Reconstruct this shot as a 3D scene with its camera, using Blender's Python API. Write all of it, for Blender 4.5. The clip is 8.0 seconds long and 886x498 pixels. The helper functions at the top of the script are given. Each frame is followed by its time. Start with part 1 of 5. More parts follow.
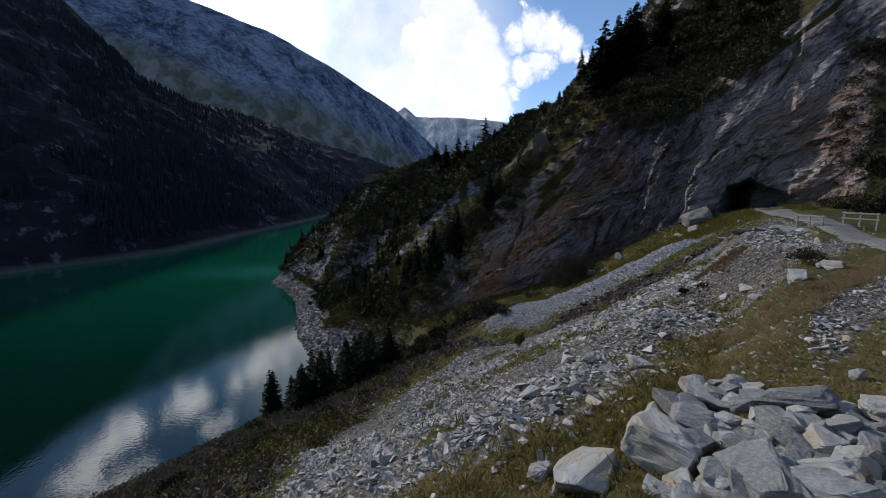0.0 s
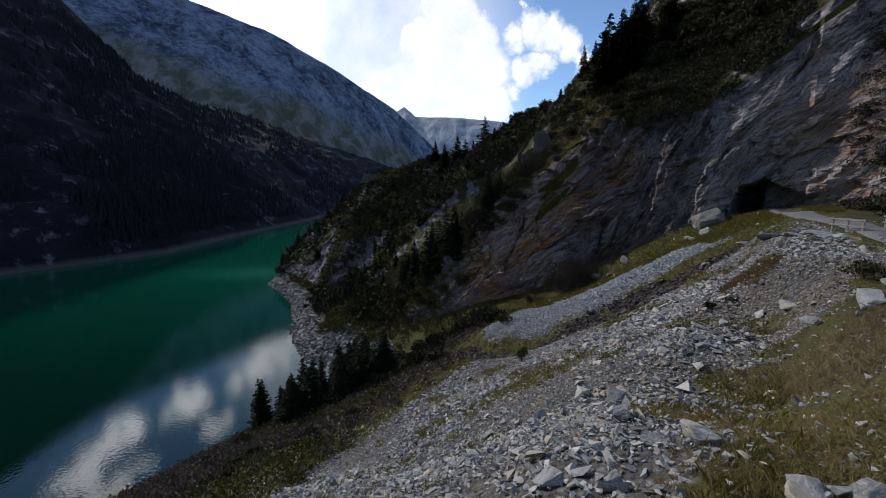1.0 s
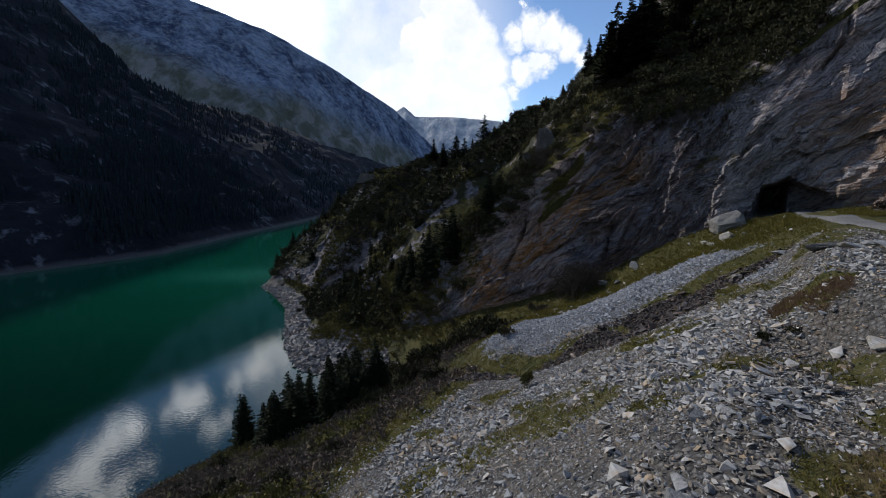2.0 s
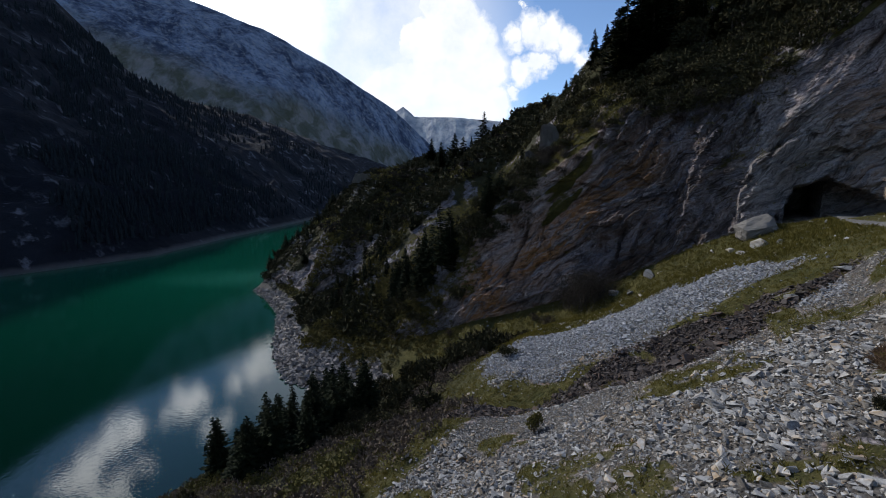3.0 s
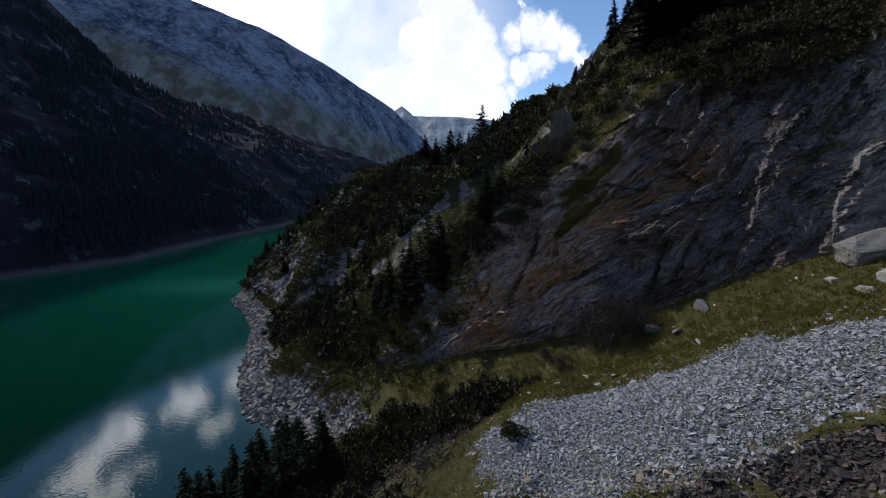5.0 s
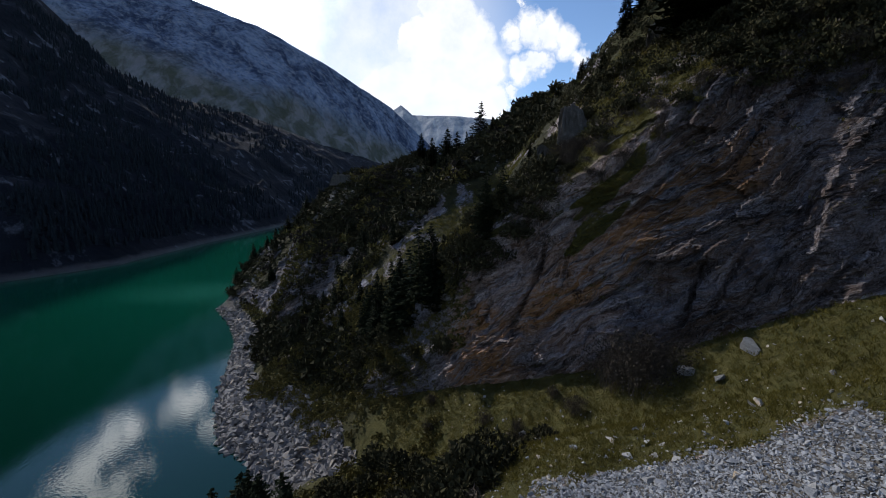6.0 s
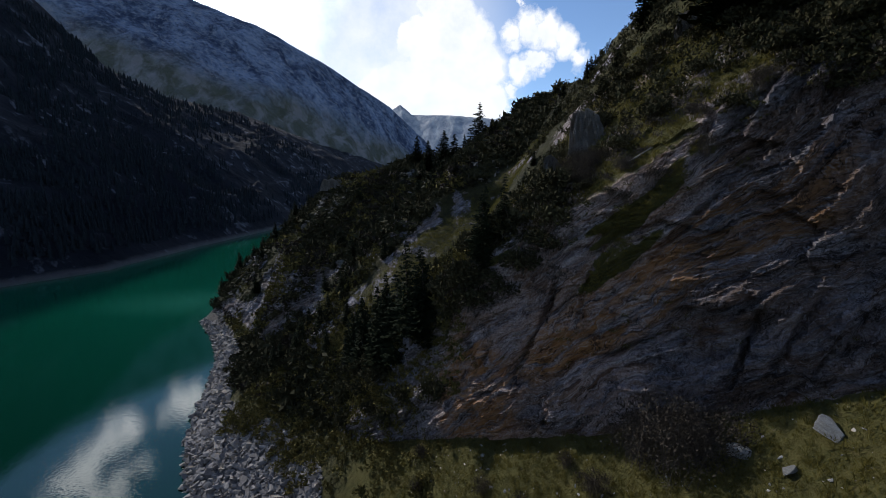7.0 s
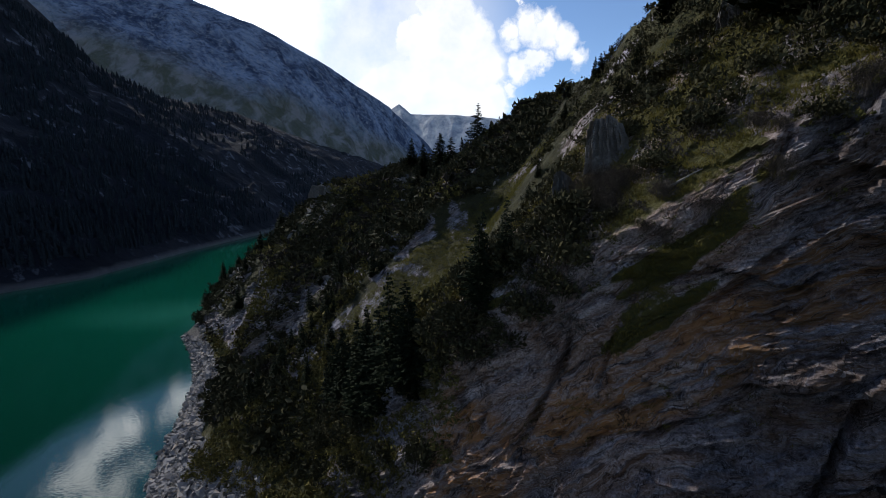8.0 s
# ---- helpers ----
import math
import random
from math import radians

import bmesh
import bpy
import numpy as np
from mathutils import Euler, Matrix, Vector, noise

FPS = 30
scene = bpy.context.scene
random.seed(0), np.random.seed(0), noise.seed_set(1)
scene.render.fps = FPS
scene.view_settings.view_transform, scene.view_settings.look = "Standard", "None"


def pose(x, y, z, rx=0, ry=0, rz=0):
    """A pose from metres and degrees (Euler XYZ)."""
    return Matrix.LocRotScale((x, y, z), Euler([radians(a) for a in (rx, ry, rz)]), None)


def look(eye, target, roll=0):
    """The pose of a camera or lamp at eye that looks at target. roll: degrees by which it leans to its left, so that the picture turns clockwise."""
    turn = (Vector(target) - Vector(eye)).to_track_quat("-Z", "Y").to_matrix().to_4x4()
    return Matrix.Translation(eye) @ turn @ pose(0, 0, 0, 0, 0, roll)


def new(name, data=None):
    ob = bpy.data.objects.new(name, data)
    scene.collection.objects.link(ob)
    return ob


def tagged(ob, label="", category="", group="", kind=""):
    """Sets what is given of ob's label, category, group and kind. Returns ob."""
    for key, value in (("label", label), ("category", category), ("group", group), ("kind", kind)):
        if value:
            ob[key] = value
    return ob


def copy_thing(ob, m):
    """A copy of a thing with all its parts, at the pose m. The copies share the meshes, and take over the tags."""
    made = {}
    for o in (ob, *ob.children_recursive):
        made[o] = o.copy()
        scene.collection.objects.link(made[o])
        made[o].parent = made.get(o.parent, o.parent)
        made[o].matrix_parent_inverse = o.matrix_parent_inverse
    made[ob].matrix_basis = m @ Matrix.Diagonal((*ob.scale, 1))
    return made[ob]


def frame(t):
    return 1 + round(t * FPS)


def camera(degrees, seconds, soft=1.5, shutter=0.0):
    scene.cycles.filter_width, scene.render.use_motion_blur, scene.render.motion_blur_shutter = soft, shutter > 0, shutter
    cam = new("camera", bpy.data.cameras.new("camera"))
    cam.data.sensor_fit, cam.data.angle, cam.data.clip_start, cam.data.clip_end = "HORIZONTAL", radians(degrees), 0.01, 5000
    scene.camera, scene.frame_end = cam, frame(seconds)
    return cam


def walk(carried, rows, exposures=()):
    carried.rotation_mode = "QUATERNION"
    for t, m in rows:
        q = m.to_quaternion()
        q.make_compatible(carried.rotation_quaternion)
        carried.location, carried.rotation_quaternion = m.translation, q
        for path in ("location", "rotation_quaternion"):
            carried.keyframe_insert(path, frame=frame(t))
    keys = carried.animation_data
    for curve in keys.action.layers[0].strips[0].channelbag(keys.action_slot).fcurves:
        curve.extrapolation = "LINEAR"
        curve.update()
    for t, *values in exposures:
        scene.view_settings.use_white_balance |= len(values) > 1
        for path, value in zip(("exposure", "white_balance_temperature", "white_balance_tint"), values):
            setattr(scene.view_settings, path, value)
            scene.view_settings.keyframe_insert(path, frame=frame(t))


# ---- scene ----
cam = camera(93.3, 8.0, soft=0.6)
METRES, EYE, TILT, LEAN, TURN = 62.0, 50.0, -9.0, 0.0, 0.0
ROWS = [
    (0.0, 0.0, 0.0, 0.0, -0.0, 0.0, -0.0),
    (0.5, 0.0028, 0.0259, 0.0041, -0.0, 0.0, -0.0),
    (1.0, 0.0058, 0.0585, 0.0093, -0.06, -0.0, 0.03),
    (1.5, 0.0101, 0.0981, 0.0159, -0.08, -0.03, 0.02),
    (3.0, 0.0271, 0.2507, 0.0404, -0.15, -0.0, 0.05),
    (3.5, 0.0345, 0.3115, 0.05, -0.18, -0.01, 0.04),
    (4.0, 0.0421, 0.375, 0.0602, -0.22, -0.03, 0.07),
    (4.5, 0.0505, 0.4423, 0.0704, -0.23, -0.03, 0.08),
    (6.0, 0.0768, 0.6599, 0.1257, -0.32, -0.15, 0.18),
    (6.5, 0.0861, 0.7331, 0.1538, -0.36, -0.18, 0.18),
    (7.0, 0.0953, 0.8067, 0.1848, -0.4, -0.22, 0.19),
    (7.5, 0.105, 0.8816, 0.2153, -0.43, -0.26, 0.24),
    (8.0, 0.1152, 0.9568, 0.2469, -0.47, -0.32, 0.3),
]
walk(cam, [(t, pose(0, 0, EYE, TILT, LEAN, TURN) @ pose(METRES * x, METRES * y, METRES * z, 90 + pitch, roll, yaw)) for t, x, y, z, yaw, pitch, roll in ROWS],
     exposures=[(0.0, -0.05, 6050, 11), (8.0, -0.05, 6050, 11)])

# ---- light and sky ----
SUN_AZ, SUN_EL = -49.6, 31.1            # degrees: azimuth from +y towards +x, height over the horizon
sun_way = Vector((math.sin(radians(SUN_AZ)) * math.cos(radians(SUN_EL)), math.cos(radians(SUN_AZ)) * math.cos(radians(SUN_EL)), math.sin(radians(SUN_EL))))
sun_data = bpy.data.lights.new("sun", "SUN")
sun_data.energy, sun_data.angle, sun_data.color = 3.5, radians(1.2), (1.0, 0.93, 0.83)
sun = new("sun", sun_data)
sun.matrix_world = look(sun_way * 100, (0, 0, 0))


class Nodes:
    """Short writing for node trees."""

    def __init__(self, tree):
        self.tree = tree
        tree.nodes.clear()

    def add(self, kind, at=None, **values):
        n = self.tree.nodes.new(kind)
        for key, value in values.items():
            setattr(n, key, value)
        for key, value in (at or {}).items():
            socket = n.inputs[key]
            if isinstance(value, bpy.types.NodeSocket):
                self.tree.links.new(value, socket)
            else:
                socket.default_value = value
        return n

    def math(self, op, a, b=0.0, c=0.0, clamp=False):
        return self.add("ShaderNodeMath", {0: a, 1: b, 2: c}, operation=op, use_clamp=clamp).outputs[0]

    def vmath(self, op, a, b=(0, 0, 0)):
        return self.add("ShaderNodeVectorMath", {0: a, 1: b}, operation=op)

    def mix(self, f, a, b):
        n = self.tree.nodes.new("ShaderNodeMix")
        n.data_type = "RGBA"
        for key, value in ((0, f), (6, a), (7, b)):
            if isinstance(value, bpy.types.NodeSocket):
                self.tree.links.new(value, n.inputs[key])
            else:
                n.inputs[key].default_value = value if key == 0 else (*value, 1)
        return n.outputs[2]

    def ramp(self, f, lo, hi, a=0.0, b=1.0):
        return self.add("ShaderNodeMapRange", {0: f, 1: lo, 2: hi, 3: a, 4: b}).outputs[0]

    def noise(self, vector, scale, detail=4.0, rough=0.55, distort=0.0):
        return self.add("ShaderNodeTexNoise", {"Vector": vector, "Scale": scale, "Detail": detail, "Roughness": rough, "Distortion": distort})


world = bpy.data.worlds.new("sky")
scene.world = world
world.use_nodes = True
k = Nodes(world.node_tree)
sky = k.add("ShaderNodeTexSky", sky_type="NISHITA", sun_disc=False, sun_elevation=radians(SUN_EL), sun_rotation=radians(SUN_AZ), altitude=1800, dust_density=0.0, ozone_density=2.0)
way = k.add("ShaderNodeTexCoord").outputs["Generated"]
wob = k.noise(way, 7.0, 6, 0.62)
wobble = k.vmath("MULTIPLY", k.vmath("SUBTRACT", wob.outputs["Color"], (0.5, 0.5, 0.5)).outputs[0], (0.11, 0.11, 0.11)).outputs[0]
fine = k.noise(way, 16.0, 5, 0.6)
bent = k.vmath("ADD", way, wobble).outputs[0]
# drifting fair-weather clouds: azimuth, height, radius in degrees
CLOUDS = [(1, 20.5, 3.6), (4, 17.5, 3.4), (0, 16, 4.5), (5.3, 14, 4.0), (2, 11, 6), (6.6, 10.3, 2.6), (-5, 10, 6.5), (-3.5, 17.5, 2.6), (-24, 19.5, 2.6), (-20, 18.5, 2.8), (-30, 19.0, 3.0), (10, 34, 6), (-12, 44, 7),
          (70, 36, 10), (140, 30, 12), (-110, 45, 10), (-150, 30, 10)]
# a torn row of small clouds towards the sun
WISPS = [(-19, 20.8, 1.5), (-22, 21.9, 1.6), (-24.8, 23, 1.7), (-27.5, 24.2, 1.3), (-31.5, 24.6, 1.2), (-33.3, 25.2, 1.5), (-35.2, 25.9, 1.1), (-38.6, 25.6, 1.1), (-40, 26.2, 1.3), (-41.5, 27.2, 1.4), (-42.6, 28.4, 1.4),
         (-43.8, 29.4, 1.5), (-45.5, 29.6, 1.0), (-31, 28.8, 1.2), (-29.3, 28, 1.0), (-38.4, 30.1, 0.9), (-40.3, 31.2, 1.3), (-42.5, 31.2, 1.4), (-43.5, 33, 1.6), (-40.5, 34, 1.4), (8.8, 17.4, 1.8), (11.2, 18.5, 2.0), (13.2, 17.7, 2.1), (15.4, 16.4, 2.0), (17.3, 15.0, 1.5), (10.6, 14.2, 1.9), (12.2, 14.8, 1.5), (9.5, 11.8, 1.2), (10.5, 21.0, 0.6)]
small = k.noise(way, 19.0, 6, 0.62)
bent_small = k.vmath("ADD", way, k.vmath("MULTIPLY", k.vmath("SUBTRACT", small.outputs["Color"], (0.5, 0.5, 0.5)).outputs[0], (0.085, 0.085, 0.085)).outputs[0]).outputs[0]
cover = None
for az, el, r in CLOUDS + WISPS:
    c = (math.sin(radians(az)) * math.cos(radians(el)), math.cos(radians(az)) * math.cos(radians(el)), math.sin(radians(el)))
    far = k.vmath("DISTANCE", bent_small if (az, el, r) in WISPS else bent, c).outputs["Value"]
    blob = k.ramp(far, radians(r) * 1.15, radians(r) * (0.55 if (az, el, r) in WISPS else 0.78))
    cover = blob if cover is None else k.math("MAXIMUM", cover, blob)
cover = k.math("MULTIPLY", cover, k.ramp(fine.outputs["Fac"], 0.25, 0.55, 0.72, 1.0), clamp=True)
# thin veil of high haze round the sun's side of the sky
veil = k.ramp(k.vmath("DISTANCE", bent, (-0.16, 0.95, 0.27)).outputs["Value"], 0.37, 0.12, 0.0, 0.88)
cover = k.math("MAXIMUM", cover, k.math("MULTIPLY", veil, k.ramp(wob.outputs["Fac"], 0.3, 0.6, 0.55, 1.0)), clamp=True)
back_sky = k.add("ShaderNodeBackground", {"Color": sky.outputs[0], "Strength": 0.16})
# clouds glow most towards the sun
glow = k.ramp(k.vmath("DISTANCE", way, tuple(sun_way)).outputs["Value"], 0.62, 0.25, 1.1, 4.2)
back_cloud = k.add("ShaderNodeBackground", {"Color": (1.0, 0.99, 0.97, 1), "Strength": glow})
both = k.add("ShaderNodeMixShader", {0: cover, 1: back_sky.outputs[0], 2: back_cloud.outputs[0]})
k.add("ShaderNodeOutputWorld", {0: both.outputs[0]})


# ---- noise on numpy arrays ----
def lattice(ix, iy, iz):
    h = (ix * 374761393 + iy * 668265263 + iz * 2147483647 % 1274126177) & 0xFFFFFFFF
    h = ((h ^ (h >> 13)) * 1274126177) & 0xFFFFFFFF
    return ((h ^ (h >> 16)) & 0xFFFF) / 65535.0


def value_noise(x, y, z):
    x, y, z = np.broadcast_arrays(np.asarray(x, float), np.asarray(y, float), np.asarray(z, float))
    ix, iy, iz = (np.floor(v).astype(np.int64) for v in (x, y, z))
    fx, fy, fz = x - ix, y - iy, z - iz
    fx, fy, fz = (f * f * (3 - 2 * f) for f in (fx, fy, fz))
    out = 0.0
    for a in (0, 1):
        for b in (0, 1):
            for c in (0, 1):
                out = out + (fx if a else 1 - fx) * (fy if b else 1 - fy) * (fz if c else 1 - fz) * lattice(ix + a, iy + b, iz + c * 7 + 13)
    return out


def fbm(x, y, z, octaves=4, gain=0.5):
    """Fractal noise about 0, within about -1 to 1."""
    total, amp, size = 0.0, 1.0, 0.0
    for n in range(octaves):
        total = total + amp * (2 * value_noise(x * 2**n + 17.3 * n, y * 2**n - 9.1 * n, z * 2**n + 4.7 * n) - 1)
        size += amp
        amp *= gain
    return total / size


def ridged(x, y, z, octaves=4):
    total, amp, size = 0.0, 1.0, 0.0
    for n in range(octaves):
        total = total + amp * (1 - np.abs(2 * value_noise(x * 2**n + 5.3 * n, y * 2**n - 3.1 * n, z * 2**n + 8.7 * n) - 1) * 2)
        size += amp
        amp *= 0.5
    return total / size


def sheet(name, xyz, material, smooth=True):
    """A mesh object from an array of rows x columns x 3."""
    rows, cols = xyz.shape[:2]
    n = np.arange(rows * cols).reshape(rows, cols)
    faces = np.stack([n[:-1, :-1], n[:-1, 1:], n[1:, 1:], n[1:, :-1]], -1).reshape(-1, 4)
    me = bpy.data.meshes.new(name)
    me.vertices.add(rows * cols)
    me.vertices.foreach_set("co", xyz.reshape(-1).astype(np.float32))
    me.loops.add(faces.size)
    me.loops.foreach_set("vertex_index", faces.reshape(-1).astype(np.int32))
    me.polygons.add(len(faces))
    me.polygons.foreach_set("loop_start", np.arange(0, faces.size, 4, dtype=np.int32))
    me.polygons.foreach_set("use_smooth", np.full(len(faces), smooth))
    me.update(calc_edges=True)
    me.materials.append(material)
    return new(name, me)


def plain(name, colour, rough=0.9):
    m = bpy.data.materials.new(name)
    m.use_nodes = True
    q = Nodes(m.node_tree)
    b = q.add("ShaderNodeBsdfPrincipled", {"Base Color": (*colour, 1), "Roughness": rough})
    q.add("ShaderNodeOutputMaterial", {0: b.outputs[0]})
    return m


# ---- materials ----
def soft_bump(q, height, strength, distance):
    return q.add("ShaderNodeBump", {"Height": height, "Strength": strength, "Distance": distance}).outputs[0]


def finish(q, colour, rough=0.9, normal=None, specular=0.3):
    at = {"Base Color": colour, "Roughness": rough, "Specular IOR Level": specular}
    if normal is not None:
        at["Normal"] = normal
    b = q.add("ShaderNodeBsdfPrincipled", at)
    q.add("ShaderNodeOutputMaterial", {0: b.outputs[0]})


def material(name):
    m = bpy.data.materials.new(name)
    m.use_nodes = True
    return m, Nodes(m.node_tree)


def gneiss_colour(q, where, stain):
    """Folded gneiss: slabs of different tone, thin dark partings and pale veins that swirl with the folds, rusty stains."""
    sep = q.add("ShaderNodeSeparateXYZ", {0: where})
    x, y, z = sep.outputs
    along = q.math("ADD", q.math("MULTIPLY", x, -0.786), q.math("MULTIPLY", y, 0.618))
    band = q.math("ADD", q.math("MULTIPLY", z, 0.77), q.math("MULTIPLY", along, 0.64))
    run = q.math("SUBTRACT", q.math("MULTIPLY", along, 0.77), q.math("MULTIPLY", z, 0.64))
    flat = q.add("ShaderNodeCombineXYZ", {0: q.math("MULTIPLY", run, 0.2), 1: band, 2: 0.0}).outputs[0]
    fold = q.noise(where, 0.11, 3, 0.5).outputs["Color"]
    curl = q.noise(where, 0.6, 3, 0.55).outputs["Color"]
    strat = q.vmath("ADD", q.vmath("ADD", flat, q.vmath("MULTIPLY", fold, (2.0, 6.0, 0.0)).outputs[0]).outputs[0], q.vmath("MULTIPLY", curl, (0.4, 1.1, 0.0)).outputs[0]).outputs[0]

    def thin(n, half):
        """1 along the middle level of a noise, falling to 0 beside it."""
        return q.ramp(q.math("ABSOLUTE", q.math("SUBTRACT", n, 0.5)), 0.0, half, 1.0, 0.0)

    broad = q.noise(where, 0.14, 5, 0.62).outputs["Fac"]
    slabs = q.noise(strat, 0.55, 5, 0.6, 0.6).outputs["Fac"]
    bands = q.noise(strat, 2.2, 8, 0.68, 0.8).outputs["Fac"]
    grain = q.noise(where, 5.0, 7, 0.72).outputs["Fac"]
    c = q.mix(q.ramp(slabs, 0.40, 0.60), (0.060, 0.052, 0.054), (0.25, 0.235, 0.235))
    c = q.mix(q.ramp(bands, 0.42, 0.66, 0.0, 0.65), c, (0.36, 0.345, 0.345))
    c = q.mix(q.ramp(bands, 0.48, 0.36, 0.0, 0.9), c, (0.030, 0.026, 0.027))
    tint = q.noise(strat, 0.3, 4, 0.6, 0.5).outputs["Fac"]
    c = q.mix(q.ramp(tint, 0.53, 0.64, 0.0, 0.55), c, (0.20, 0.215, 0.25))
    c = q.mix(q.ramp(tint, 0.47, 0.38, 0.0, 0.55), c, (0.165, 0.118, 0.085))
    c = q.mix(q.ramp(broad, 0.50, 0.64, 0.0, 0.55), c, (0.050, 0.046, 0.048))
    grit = q.ramp(grain, 0.34, 0.66, 0.35, 1.65)
    c = q.vmath("MULTIPLY", c, q.add("ShaderNodeCombineXYZ", {0: grit, 1: grit, 2: grit}).outputs[0]).outputs[0]
    rust = q.math("MULTIPLY", stain, q.ramp(q.noise(strat, 0.8, 6, 0.68, 0.8).outputs["Fac"], 0.40, 0.56))
    c = q.mix(q.math("MULTIPLY", rust, 0.9), c, q.mix(bands, (0.13, 0.062, 0.022), (0.36, 0.20, 0.075)))
    vein = thin(q.noise(strat, 0.9, 5, 0.6, 1.2).outputs["Fac"], 0.016)
    c = q.mix(q.math("MULTIPLY", vein, 0.5), c, (0.40, 0.385, 0.37))
    steep = q.vmath("MULTIPLY", where, (1.0, 1.0, 0.45)).outputs[0]
    parting = q.math("MAXIMUM", thin(q.noise(strat, 0.85, 6, 0.62, 0.3).outputs["Fac"], 0.016), thin(q.noise(steep, 0.55, 6, 0.62, 0.3).outputs["Fac"], 0.010))
    parting = q.math("MULTIPLY", parting, q.ramp(q.noise(where, 0.5, 3).outputs["Fac"], 0.40, 0.55))
    c = q.mix(q.math("MULTIPLY", parting, 0.88), c, (0.012, 0.011, 0.011))
    c = q.vmath("MULTIPLY", c, (1.64, 1.52, 1.50)).outputs[0]
    height = q.math("SUBTRACT", q.math("ADD", q.math("ADD", q.math("MULTIPLY", bands, 1.6), q.math("MULTIPLY", slabs, 1.2)), q.math("MULTIPLY", grain, 0.9)), q.math("MULTIPLY", parting, 0.5))
    return c, height, bands


hill_mat, q = material("hillside_ground")
where = q.add("ShaderNodeNewGeometry").outputs["Position"]
mask = {n: q.add("ShaderNodeAttribute", attribute_name=n).outputs["Fac"] for n in ("grass", "scree", "earth", "beach", "stain", "meadow", "scrub", "pale", "gold", "slate")}
rock_c, rock_h, rock_bands = gneiss_colour(q, where, mask["stain"])
# a darker, bluish belt crosses the wall; rock past s 58 is toned likewise
rock_c = q.vmath("MULTIPLY", rock_c, q.mix(mask["slate"], (1.0, 1.0, 1.0), (0.50, 0.54, 0.60))).outputs[0]
rock_c = q.mix(q.math("MULTIPLY", mask["pale"], 0.6), rock_c, q.mix(q.ramp(rock_bands, 0.36, 0.62), (0.045, 0.045, 0.047), (0.40, 0.39, 0.37)))
patch = q.noise(where, 0.55, 5, 0.65).outputs["Fac"]
tuft = q.noise(where, 6.0, 5, 0.7).outputs["Fac"]
grass_c = q.mix(q.ramp(patch, 0.36, 0.64), (0.050, 0.050, 0.014), (0.13, 0.108, 0.036))
grass_c = q.mix(q.ramp(tuft, 0.35, 0.7), grass_c, (0.066, 0.068, 0.018))
grass_c = q.mix(q.math("MULTIPLY", mask["meadow"], 0.75), grass_c, q.mix(q.ramp(tuft, 0.35, 0.65), (0.07, 0.065, 0.021), (0.18, 0.16, 0.055)))
grass_c = q.mix(q.math("MULTIPLY", mask["scrub"], q.ramp(patch, 0.3, 0.6, 0.95, 0.6)), grass_c, q.mix(tuft, (0.012, 0.013, 0.008), (0.034, 0.034, 0.016)))
grass_c = q.mix(q.math("MULTIPLY", mask["gold"], 0.75), grass_c, q.mix(q.ramp(tuft, 0.35, 0.68), (0.075, 0.058, 0.028), (0.24, 0.175, 0.09)))
cells = q.add("ShaderNodeTexVoronoi", {"Vector": where, "Scale": 4.2})
stone_tone = q.add("ShaderNodeSeparateColor", {0: cells.outputs["Color"]}).outputs[0]
scree_c = q.mix(stone_tone, (0.09, 0.085, 0.08), (0.27, 0.265, 0.255))
scree_c = q.mix(q.ramp(cells.outputs["Distance"], 0.0, 0.6, 0.0, 0.8), scree_c, (0.050, 0.044, 0.038))
scree_c = q.mix(q.ramp(q.noise(where, 0.25, 4).outputs["Fac"], 0.45, 0.65, 0.0, 0.5), scree_c, (0.16, 0.135, 0.105))
earth_c = q.mix(stone_tone, (0.018, 0.015, 0.013), (0.06, 0.05, 0.044))
beach_c = q.mix(stone_tone, (0.035, 0.033, 0.031), (0.13, 0.123, 0.116))
edge = q.ramp(q.noise(where, 1.3, 6, 0.7).outputs["Fac"], 0.25, 0.75, -0.45, 0.45)


def ragged(m, lo=0.35, hi=0.65):
    """A cover mask with an uneven edge."""
    return q.ramp(q.math("ADD", m, q.math("MULTIPLY", edge, 0.9)), lo, hi)


col = q.mix(ragged(mask["grass"]), rock_c, grass_c)
col = q.mix(ragged(mask["scree"]), col, scree_c)
col = q.mix(ragged(mask["earth"]), col, earth_c)
col = q.mix(ragged(mask["beach"]), col, beach_c)
loose = q.math("MAXIMUM", q.math("MAXIMUM", mask["scree"], mask["earth"]), mask["beach"], clamp=True)
h = q.math("ADD", q.math("MULTIPLY", rock_h, q.math("SUBTRACT", 1.0, loose)), q.math("MULTIPLY", q.math("SUBTRACT", 1.0, cells.outputs["Distance"]), q.math("MULTIPLY", loose, 0.8)))
h = q.math("ADD", h, q.math("MULTIPLY", tuft, 0.5))
finish(q, col, 0.92, soft_bump(q, h, 0.9, 0.32), 0.2)


